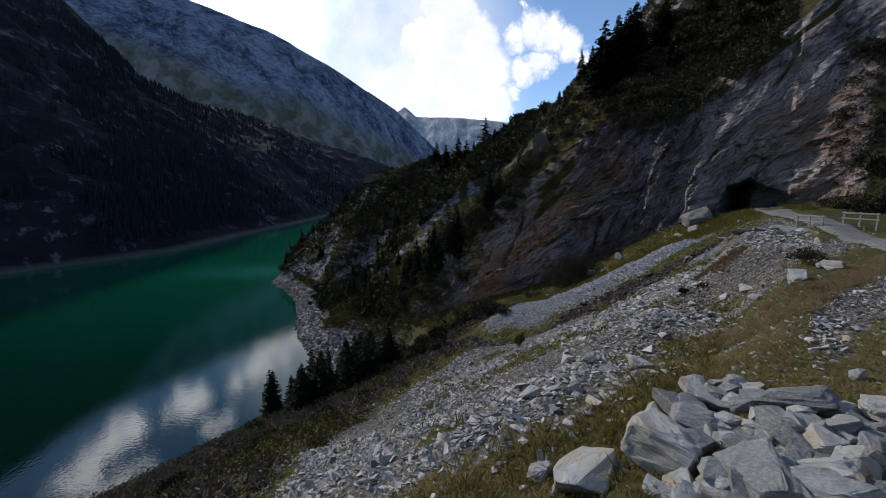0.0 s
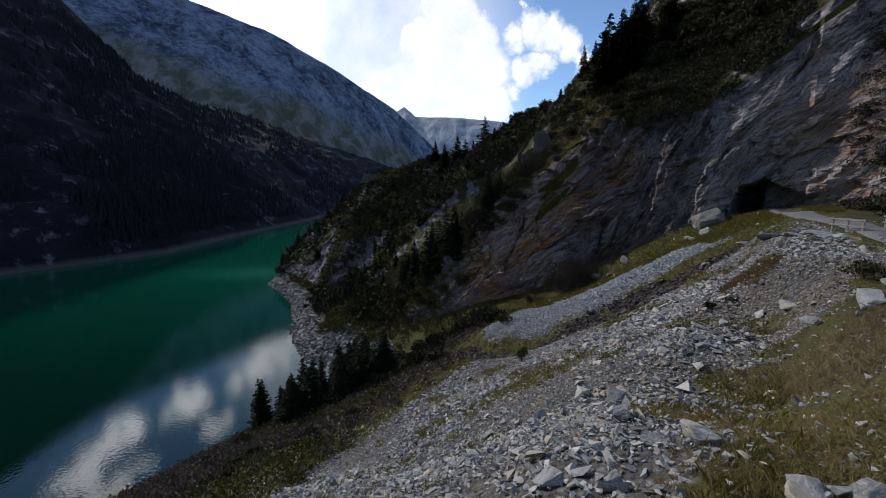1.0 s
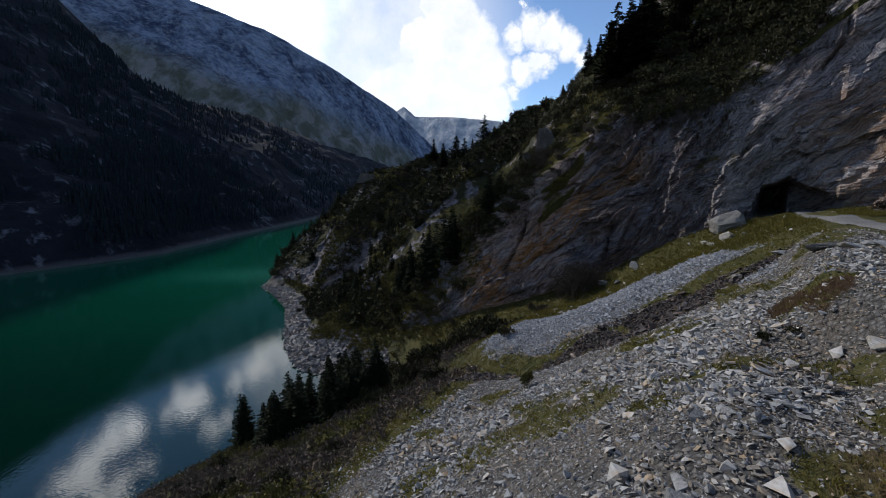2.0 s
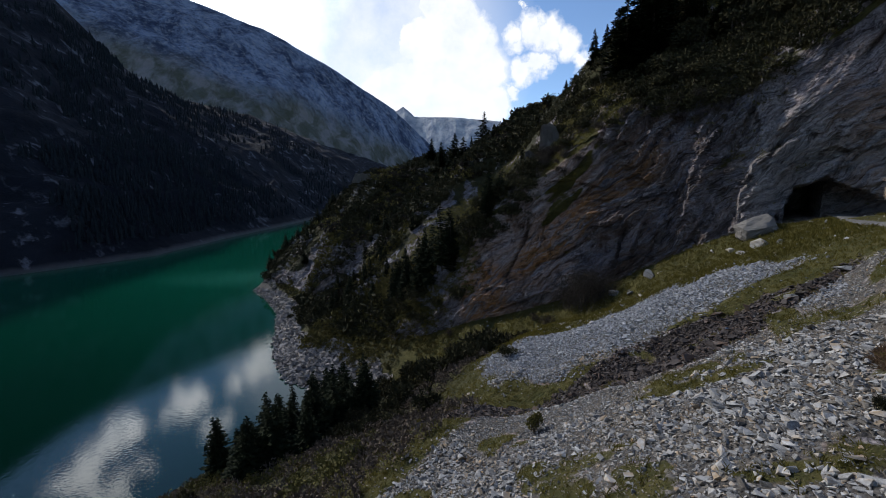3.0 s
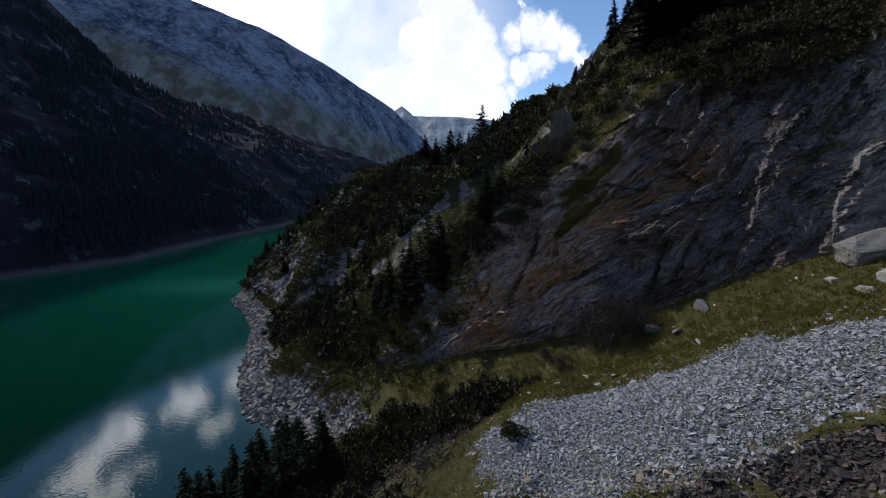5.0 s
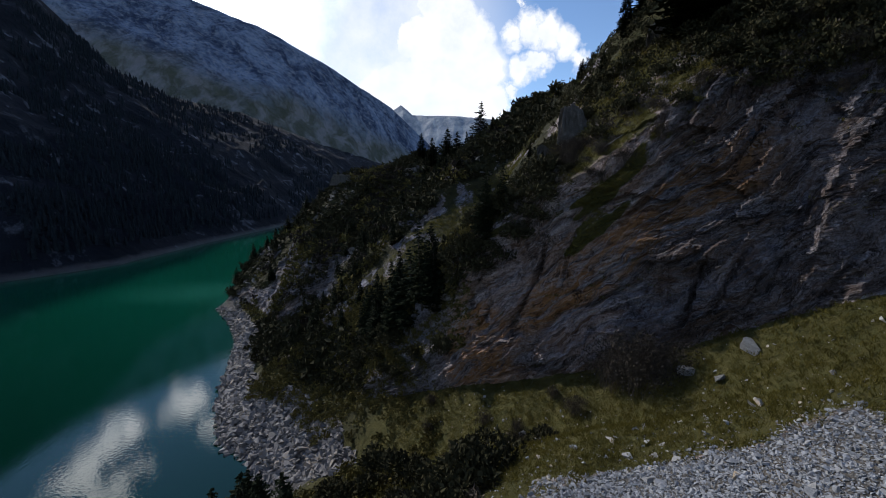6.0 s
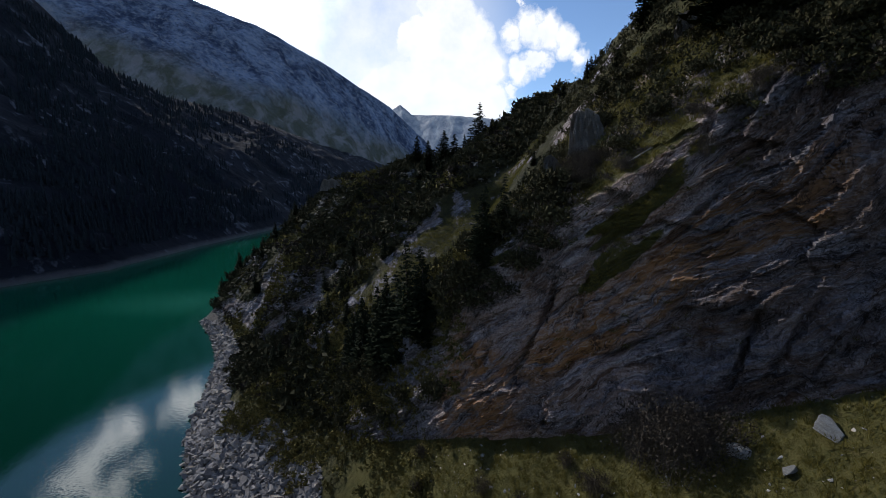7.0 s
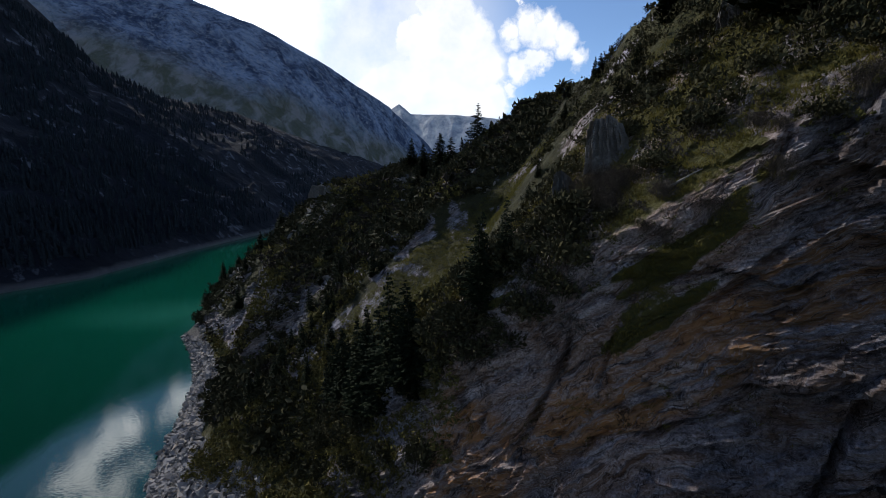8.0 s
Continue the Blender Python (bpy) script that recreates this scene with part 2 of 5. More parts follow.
def stone_material(name, dark, light, warm, bump=0.03):
    """Loose stone: each piece has its own tone, with banding, lichen specks and a weathered face."""
    m, q = material(name)
    co = q.add("ShaderNodeTexCoord").outputs["Object"]
    own = q.add("ShaderNodeObjectInfo").outputs["Random"]
    isle = q.add("ShaderNodeNewGeometry").outputs["Random Per Island"]
    tone = q.math("FRACT", q.math("ADD", q.math("MULTIPLY", own, 7.31), isle))
    stretched = q.vmath("MULTIPLY", co, (1.0, 1.6, 7.0)).outputs[0]
    band = q.noise(stretched, 1.6, 6, 0.65, 0.6).outputs["Fac"]
    grain = q.noise(co, 14.0, 6, 0.7).outputs["Fac"]
    c = q.mix(tone, dark, light)
    c = q.mix(q.ramp(band, 0.35, 0.68, 0.0, 0.55), c, tuple(0.55 * v for v in dark))
    c = q.mix(q.ramp(grain, 0.45, 0.75, 0.0, 0.5), c, light)
    c = q.mix(q.math("MULTIPLY", q.ramp(tone, 0.62, 0.85), q.ramp(q.noise(co, 2.0, 4).outputs["Fac"], 0.4, 0.62)), c, warm)
    height = q.math("ADD", q.math("MULTIPLY", band, 1.0), q.math("MULTIPLY", grain, 0.4))
    finish(q, c, 0.85, soft_bump(q, height, 0.8, bump), 0.3)
    return m


stone_mat = stone_material("scree_stone", (0.11, 0.108, 0.104), (0.57, 0.56, 0.535), (0.33, 0.25, 0.16))
tan_stone_mat = stone_material("brownish_stone", (0.10, 0.088, 0.072), (0.36, 0.32, 0.265), (0.36, 0.25, 0.14))
blue_stone_mat = stone_material("blue_grey_stone", (0.13, 0.136, 0.148), (0.46, 0.475, 0.50), (0.30, 0.29, 0.27))
dark_stone_mat = stone_material("brown_gully_stone", (0.026, 0.021, 0.020), (0.11, 0.092, 0.084), (0.10, 0.062, 0.04))
boulder_mat = stone_material("boulder_gneiss", (0.12, 0.12, 0.116), (0.49, 0.485, 0.465), (0.36, 0.31, 0.23), 0.14)
wall_boulder_mat = stone_material("weathered_boulder", (0.17, 0.16, 0.145), (0.25, 0.235, 0.21), (0.22, 0.19, 0.145), 0.08)
crag_mat = stone_material("crag_rock", (0.075, 0.07, 0.063), (0.27, 0.25, 0.225), (0.22, 0.17, 0.12), 0.25)
beach_mat = stone_material("beach_stone", (0.075, 0.07, 0.07), (0.36, 0.34, 0.325), (0.26, 0.21, 0.15))


def leaf_material(name, dark, light, rough=0.75, glow=0.0):
    """Foliage: each leaf or blade has its own tone; glow is the share of light that comes through thin blades."""
    m, q = material(name)
    own = q.add("ShaderNodeObjectInfo").outputs["Random"]
    isle = q.add("ShaderNodeNewGeometry").outputs["Random Per Island"]
    co = q.add("ShaderNodeNewGeometry").outputs["Position"]
    f = q.math("ADD", q.math("MULTIPLY", isle, 0.6), q.math("MULTIPLY", own, 0.4))
    c = q.mix(f, dark, light)
    c = q.mix(q.ramp(q.noise(co, 0.4, 3).outputs["Fac"], 0.4, 0.65, 0, 0.5), c, dark)
    if glow:
        body = q.add("ShaderNodeBsdfPrincipled", {"Base Color": c, "Roughness": rough, "Specular IOR Level": 0.03})
        thin = q.add("ShaderNodeBsdfTranslucent", {"Color": c})
        q.add("ShaderNodeOutputMaterial", {0: q.add("ShaderNodeMixShader", {0: glow, 1: body.outputs[0], 2: thin.outputs[0]}).outputs[0]})
    else:
        finish(q, c, rough, None, 0.03)
    return m


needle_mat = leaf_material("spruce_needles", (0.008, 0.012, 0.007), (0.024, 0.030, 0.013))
# spruce needles again, with the far slope's blue shade put into their colour
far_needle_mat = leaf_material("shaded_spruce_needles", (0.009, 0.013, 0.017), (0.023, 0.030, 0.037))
pine_mat = leaf_material("dwarf_pine_needles", (0.018, 0.019, 0.011), (0.080, 0.072, 0.035))
heath_mat = leaf_material("autumn_heath", (0.07, 0.056, 0.044), (0.24, 0.19, 0.145))
olive_mat = leaf_material("olive_scrub", (0.046, 0.046, 0.015), (0.19, 0.165, 0.055))
brush_mat = leaf_material("brown_brush", (0.020, 0.017, 0.014), (0.068, 0.057, 0.045))
rib_mat = leaf_material("yellowing_scrub", (0.048, 0.045, 0.015), (0.22, 0.18, 0.058))
twig_mat = leaf_material("bare_twigs", (0.040, 0.034, 0.029), (0.14, 0.12, 0.10))
blade_mat = leaf_material("golden_grass", (0.15, 0.115, 0.06), (0.30, 0.23, 0.13), glow=0.4)
heap_blade_mat = leaf_material("brown_green_grass", (0.14, 0.115, 0.045), (0.40, 0.31, 0.135), glow=0.4)
rust_blade_mat = leaf_material("withered_red_grass", (0.10, 0.066, 0.042), (0.21, 0.145, 0.095), glow=0.4)
green_blade_mat = leaf_material("green_grass", (0.072, 0.066, 0.017), (0.20, 0.17, 0.044), glow=0.35)
meadow_blade_mat = leaf_material("meadow_grass_blades", (0.065, 0.063, 0.019), (0.175, 0.16, 0.046), glow=0.35)
bark_mat, q = material("spruce_bark")
co = q.add("ShaderNodeTexCoord").outputs["Object"]
bark = q.noise(q.vmath("MULTIPLY", co, (6.0, 6.0, 1.2)).outputs[0], 3.0, 5).outputs["Fac"]
finish(q, q.mix(bark, (0.035, 0.028, 0.022), (0.12, 0.10, 0.085)), 0.9, soft_bump(q, bark, 0.8, 0.02))
dead_mat, q = material("bleached_deadwood")
co = q.add("ShaderNodeTexCoord").outputs["Object"]
bark = q.noise(q.vmath("MULTIPLY", co, (5.0, 5.0, 0.7)).outputs[0], 4.0, 5).outputs["Fac"]
finish(q, q.mix(bark, (0.10, 0.092, 0.085), (0.26, 0.245, 0.225)), 0.85, soft_bump(q, bark, 0.8, 0.01))
rail_mat, q = material("weathered_rail_wood")
co = q.add("ShaderNodeTexCoord").outputs["Object"]
bark = q.noise(q.vmath("MULTIPLY", co, (1.5, 12.0, 12.0)).outputs[0], 3.0, 5).outputs["Fac"]
finish(q, q.mix(bark, (0.13, 0.12, 0.105), (0.33, 0.31, 0.28)), 0.85, soft_bump(q, bark, 0.6, 0.005))
road_mat, q = material("gravel_track")
where = q.add("ShaderNodeNewGeometry").outputs["Position"]
grit = q.add("ShaderNodeTexVoronoi", {"Vector": where, "Scale": 14.0})
wear = q.noise(where, 0.6, 5).outputs["Fac"]
c = q.mix(q.add("ShaderNodeSeparateColor", {0: grit.outputs["Color"]}).outputs[0], (0.10, 0.097, 0.093), (0.22, 0.215, 0.207))
finish(q, q.mix(q.ramp(wear, 0.4, 0.65, 0, 0.6), c, (0.11, 0.10, 0.085)), 0.95, soft_bump(q, grit.outputs["Distance"], 0.7, 0.03), 0.2)

water_mat, q = material("lake_water")
where = q.add("ShaderNodeNewGeometry").outputs["Position"]
swell = q.noise(q.vmath("MULTIPLY", where, (1.0, 0.7, 1.0)).outputs[0], 0.35, 3, 0.5, 0.3).outputs["Fac"]
ripple = q.noise(q.vmath("MULTIPLY", where, (1.0, 1.35, 1.0)).outputs[0], 1.5, 1.5, 0.45, 0.5).outputs["Fac"]
lake_noise = q.noise(where, 0.012, 4).outputs["Fac"]
# light painted into the silty green: brighter up-lake, a pale sheen off the point
upstream = q.add("ShaderNodeSeparateXYZ", {0: where}).outputs[1]
c = q.mix(q.ramp(q.math("ADD", upstream, q.math("MULTIPLY", lake_noise, 60.0)), 90.0, 260.0), (0.0005, 0.007, 0.0045), (0.003, 0.060, 0.034))
sheen = q.ramp(q.vmath("DISTANCE", q.vmath("MULTIPLY", q.vmath("ADD", where, (104, -236, 0)).outputs[0], (0.5, 1.0, 0)).outputs[0], (0, 0, 0)).outputs["Value"], 26.0, 6.0, 0.0, 0.6)
c = q.mix(q.math("MULTIPLY", sheen, q.ramp(lake_noise, 0.3, 0.6)), c, (0.02, 0.13, 0.085))
b = q.add("ShaderNodeBsdfPrincipled", {"Base Color": c, "Roughness": 0.0, "IOR": 1.37, "Normal": soft_bump(q, q.math("ADD", q.math("MULTIPLY", swell, 0.25), ripple), 0.026, 0.4)})
q.add("ShaderNodeOutputMaterial", {0: b.outputs[0]})

# mountains
forest_mat, q = material("opposite_slope")
where = q.add("ShaderNodeNewGeometry").outputs["Position"]
a = q.noise(where, 0.018, 7, 0.62).outputs["Fac"]
b2 = q.noise(q.vmath("MULTIPLY", where, (1.0, 1.0, 0.35)).outputs[0], 0.09, 7, 0.65).outputs["Fac"]
height = q.add("ShaderNodeSeparateXYZ", {0: where}).outputs[2]
# the slope's shade is put into its colour: near-black with a blue cast
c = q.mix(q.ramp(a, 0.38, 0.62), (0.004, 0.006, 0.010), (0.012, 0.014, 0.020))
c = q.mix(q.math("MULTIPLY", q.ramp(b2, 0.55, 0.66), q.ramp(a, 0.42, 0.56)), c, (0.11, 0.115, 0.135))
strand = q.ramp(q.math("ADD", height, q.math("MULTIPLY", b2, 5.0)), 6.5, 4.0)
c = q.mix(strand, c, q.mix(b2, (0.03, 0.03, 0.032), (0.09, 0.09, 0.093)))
finish(q, c, 0.95, soft_bump(q, b2, 1.0, 4.0), 0.1)
grey_mat, q = material("mountain_rock")
where = q.add("ShaderNodeNewGeometry").outputs["Position"]
gully = q.noise(q.vmath("MULTIPLY", where, (1.0, 1.0, 0.28)).outputs[0], 0.010, 9, 0.68, 0.5).outputs["Fac"]
broad = q.noise(where, 0.0028, 5, 0.55).outputs["Fac"]
speck = q.noise(where, 0.05, 6, 0.7).outputs["Fac"]
height = q.add("ShaderNodeSeparateXYZ", {0: where}).outputs[2]
east = q.add("ShaderNodeSeparateXYZ", {0: where}).outputs[0]
# a belt of pasture and pale scree fans along the foot of the rock, lower down the valley
belt = q.math("ADD", q.math("ADD", height, q.math("MULTIPLY", east, 0.37)), q.math("MULTIPLY", broad, -260.0))
meadow = q.ramp(belt, 60.0, -40.0)
fan = q.noise(q.vmath("MULTIPLY", where, (1.0, 0.5, 0.18)).outputs[0], 0.02, 5, 0.6, 0.4).outputs["Fac"]
# distance haze is put into the rock colours as a blue cast
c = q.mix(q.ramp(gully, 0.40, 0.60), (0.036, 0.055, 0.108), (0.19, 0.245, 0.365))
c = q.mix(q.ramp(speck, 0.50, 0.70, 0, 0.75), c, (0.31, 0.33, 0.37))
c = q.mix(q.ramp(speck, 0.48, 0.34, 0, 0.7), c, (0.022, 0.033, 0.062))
c = q.mix(q.math("MULTIPLY", meadow, 0.85), c, q.mix(q.ramp(fan, 0.44, 0.60), (0.085, 0.090, 0.056), (0.21, 0.205, 0.20)))
finish(q, c, 0.95, soft_bump(q, q.math("ADD", gully, q.math("MULTIPLY", speck, 0.4)), 1.0, 45.0), 0.1)
far_mat, q = material("far_peak_rock")
where = q.add("ShaderNodeNewGeometry").outputs["Position"]
gully = q.noise(q.vmath("MULTIPLY", where, (1.0, 1.0, 0.4)).outputs[0], 0.012, 8, 0.65).outputs["Fac"]
# haze is mixed into the peak's bluish rock colour too
finish(q, q.mix(q.ramp(gully, 0.38, 0.62), (0.22, 0.25, 0.30), (0.50, 0.50, 0.50)), 0.95, soft_bump(q, gully, 1.0, 40.0), 0.1)


# ---- the hillside ----
# Plan: s runs along the rock wall, down towards the lake; d runs across it, from the open slope to the wall and over it. The lake lies at height 0.
ALONG, ACROSS = np.array((-0.786, 0.618)), np.array((0.618, 0.786))


def plan(s, d):
    return ALONG[0] * s + ACROSS[0] * d, ALONG[1] * s + ACROSS[1] * d


def line(s, knots):
    """A feature line through (s, d, height) knots."""
    a = np.array(knots, float)
    return np.interp(s, a[:, 0], a[:, 1]), np.interp(s, a[:, 0], a[:, 2])


SLOPE = [(-120, 42), (-60, 16), (-25, 47 - 46), (-8, -4.0), (0, -4.3), (5, -6), (10, -9.8), (15, -13.5), (20, -16.3), (27, -20.3), (35, -25), (46, -32), (58, -38.5), (75, -47), (82, -51), (100, -60), (300, -70)]
SLOPE_S, SLOPE_Z = np.array([a for a, _ in SLOPE], float), np.array([b for _, b in SLOPE], float) + 50
SLOPE_Z[:3] = 50 + np.array((34, 12, 1.0))


def base_height(s, d):
    return np.interp(s, SLOPE_S, SLOPE_Z) + (d - 50) * 0.06 * np.clip(s / 20, 0, 1) * (d > -60)


TOE = [(-120, 60, 90), (-20, 66, 48.5), (-5, 72, 46.2), (8, 76, 43.5), (20, 76, 36), (33, 75, 27.5), (46, 75, 19.3), (57, 77, 13), (75, 76, 4), (85, 73, 1), (104, 66, -1), (121, 73, -1), (140, 85, -1), (153, 95, -1), (175, 103, -1), (198, 109, -1), (215, 135, -1), (240, 180, -1), (300, 260, -1)]
FOOT = [(-120, 70, 96), (-20, 74, 52), (-8, 79, 47), (-3, 83.5, 46), (10, 83, 44.5), (20, 84.5, 39), (27, 85, 34), (42, 84, 26.8), (48, 84, 24.5), (56, 83, 21.5), (67, 84.4, 16), (77, 84, 12), (86, 87, 9), (95, 90, 8.5), (110, 97, 13), (125, 110, 16), (140, 101, 6.5), (155, 107, 8), (175, 111, 7), (198, 113, 3), (215, 142, 2), (240, 188, 2), (300, 270, 2)]
BROW = [(-120, 84, 150), (-20, 84, 88), (0, 84, 73.5), (8, 84, 64.5), (14, 84, 61.5), (20, 84.5, 61.5), (28, 85.2, 61.0), (34, 85.5, 56.5), (40, 86, 52), (44, 86, 50.2), (50, 86, 46.5), (60, 87, 40), (70, 88.5, 35), (85, 96, 24), (95, 102, 23), (110, 112, 26), (125, 120, 31), (140, 114, 26), (155, 119, 32), (175, 121, 25), (198, 120, 12), (215, 150, 8), (240, 196, 6), (300, 280, 5)]
SHOULDER = [(-120, 110, 175), (-20, 110, 107), (0, 108, 93), (20, 105, 79), (34, 97, 68), (42, 98, 63), (50, 110, 64), (60, 108, 53), (70, 107, 42), (82, 132, 44), (98, 130, 51), (106, 125, 45), (121, 129, 36), (140, 142, 45), (159, 148, 53), (178, 150, 42), (200, 150, 24), (220, 170, 16), (240, 210, 12), (300, 300, 10)]
CREST = [(-120, 200, 240), (-20, 170, 160), (20, 150, 120), (35, 140, 98), (50, 135, 86), (70, 165, 81), (100, 200, 86), (125, 185, 63), (150, 172, 58.5), (165, 166, 52), (180, 166, 40), (200, 166, 27), (225, 185, 18), (240, 225, 14), (300, 320, 12)]
BACK = [(-120, 420, 330), (0, 400, 220), (50, 380, 150), (100, 360, 90), (150, 320, 30), (200, 300, 0), (300, 380, -10)]


S_ROWS = np.concatenate([np.arange(-110, -15, 3.0), np.arange(-15, 0, 0.6), np.arange(0, 22, 0.34), np.arange(22, 58, 0.25), np.arange(58, 78, 0.4), np.arange(78, 110, 0.8), np.arange(110, 215, 1.3), np.arange(215, 300, 5.0)])
V_COLS = np.concatenate([np.linspace(0, 0.66, 24)[:-1], np.linspace(0.66, 1, 110)[:-1], np.linspace(1, 2, 30)[:-1], np.linspace(2, 3, 18)[:-1], np.linspace(3, 4, 230)[:-1], np.linspace(4, 5, 50)[:-1], np.linspace(5, 6, 40)[:-1], np.linspace(6, 7, 14)])


def step(x, lo, hi):
    t = np.clip((x - lo) / (hi - lo), 0, 1)
    return t * t * (3 - 2 * t)


def knots_at(s):
    """The feature lines, softened along s: distances and heights of the eight profile knots."""
    ds, zs = 0.0, 0.0
    for off, w in ((-4, 0.25), (0, 0.5), (4, 0.25)):
        so = s + off
        td, _ = line(so, TOE)
        dd, zz = [np.full_like(so, -120.0), td - 16], [base_height(so, np.full_like(so, -120.0)), base_height(so, td - 16)]
        for knots in (TOE, FOOT, BROW, SHOULDER, CREST, BACK):
            d, z = line(so, knots)
            dd.append(d)
            zz.append(z)
        ds, zs = ds + w * np.stack(dd), zs + w * np.stack(zz)
    return ds, zs


def blocks(a, b, seed):
    """Broken rock on a plane: each joint block stands out by its own amount and is tilted its own way. Returns about -1 to 1."""
    ia, ib = np.floor(a).astype(np.int64), np.floor(b).astype(np.int64)
    best, out = np.full(a.shape, 9.0), np.zeros(a.shape)
    for da in (-1, 0, 1):
        for db in (-1, 0, 1):
            ca, cb = ia + da, ib + db
            pa, pb = ca + lattice(ca, cb, np.int64(seed)), cb + lattice(ca, cb, np.int64(seed + 31))
            far = (a - pa) ** 2 + (b - pb) ** 2
            rise = 2 * lattice(ca, cb, np.int64(seed + 62)) - 1
            tip_a, tip_b = 2 * lattice(ca, cb, np.int64(seed + 93)) - 1, 2 * lattice(ca, cb, np.int64(seed + 124)) - 0.6
            value = 0.75 * rise + 0.7 * tip_a * (a - pa) + 0.8 * tip_b * (b - pb)
            near = far < best
            best, out = np.where(near, far, best), np.where(near, value, out)
    return out


def cave(s, z):
    """How deep the wall is hollowed at the tunnel mouth: a wide overhang and, at its end, the bore."""
    roof = 46.0 + np.interp(s, (-2.8, -1.8, 0.5, 3.4, 6.2, 7.2), (0.0, 2.2, 3.5, 4.7, 3.8, 0.0)) + 0.35 * fbm(s * 0.9, z * 0.1, 4, 3)
    open_at = step(roof - z, 0.0, 0.7) * step(s, -2.8, -2.0) * step(s, 7.3, 6.7)
    bore = step(s, 3.3, 3.7) * step(s, 6.9, 6.5) * step(roof - 0.4 - z, 0.0, 0.4)
    slant = np.clip((s + 2.6) / 7.0, 0, 1)
    return open_at * (0.6 + 8.0 * slant + 0.5 * fbm(s * 0.8, z * 0.8, 1, 3)) + 20.0 * bore * open_at


# open fractures of the wall: s and height of both ends, half width, depth
FRACTURES = [(26.7, 43, 28.0, 36.3, 0.45, 2.0), (23.0, 45.5, 25.9, 37.6, 0.4, 1.0), (19.6, 47, 22.6, 38, 0.5, 0.9), (18.5, 51, 19.8, 47.6, 0.4, 1.2), (44.0, 43, 48.4, 30.5, 0.5, 1.8), (39.5, 30.2, 48.6, 25, 0.4, 1.2), (15.2, 46.5, 17.8, 41, 0.4, 0.8), (10.8, 62, 16.5, 46, 0.4, 0.7), (6.0, 58, 13.5, 47, 0.35, 0.7), (30.5, 52, 36, 45.5, 0.4, 1.2), (33, 40, 40, 35, 0.35, 1.0)]


def fracture(s, z):
    """Depth of the open fractures at places on the wall."""
    out = np.zeros_like(s)
    for s0, z0, s1, z1, half, deep in FRACTURES:
        t = np.clip(((s - s0) * (s1 - s0) + (z - z0) * (z1 - z0)) / ((s1 - s0) ** 2 + (z1 - z0) ** 2), 0, 1)
        far = np.hypot(s - s0 - t * (s1 - s0), z - z0 - t * (z1 - z0)) + 0.35 * fbm(s * 0.9, z * 0.9, deep, 3)
        out = np.maximum(out, deep * step(far, half, half * 0.3) * (0.35 + 0.65 * np.sin(np.pi * np.clip(t, 0.06, 0.94))))
    return out


def ledges(s, z, v):
    """Grassy ledges that run with the layers across the upper wall: 0 to 1."""
    across = z * 0.77 + s * 0.64 + 2.0 * fbm(s * 0.08, z * 0.08, 2, 3)
    return step(v, 3.35, 3.7) * step(fbm(across * 0.55, s * 0.05, 9, 2) + 0.3 * fbm(s * 0.3, z * 0.3, 4, 3) - 0.3 * step(s, 36, 46), 0.15, 0.30)


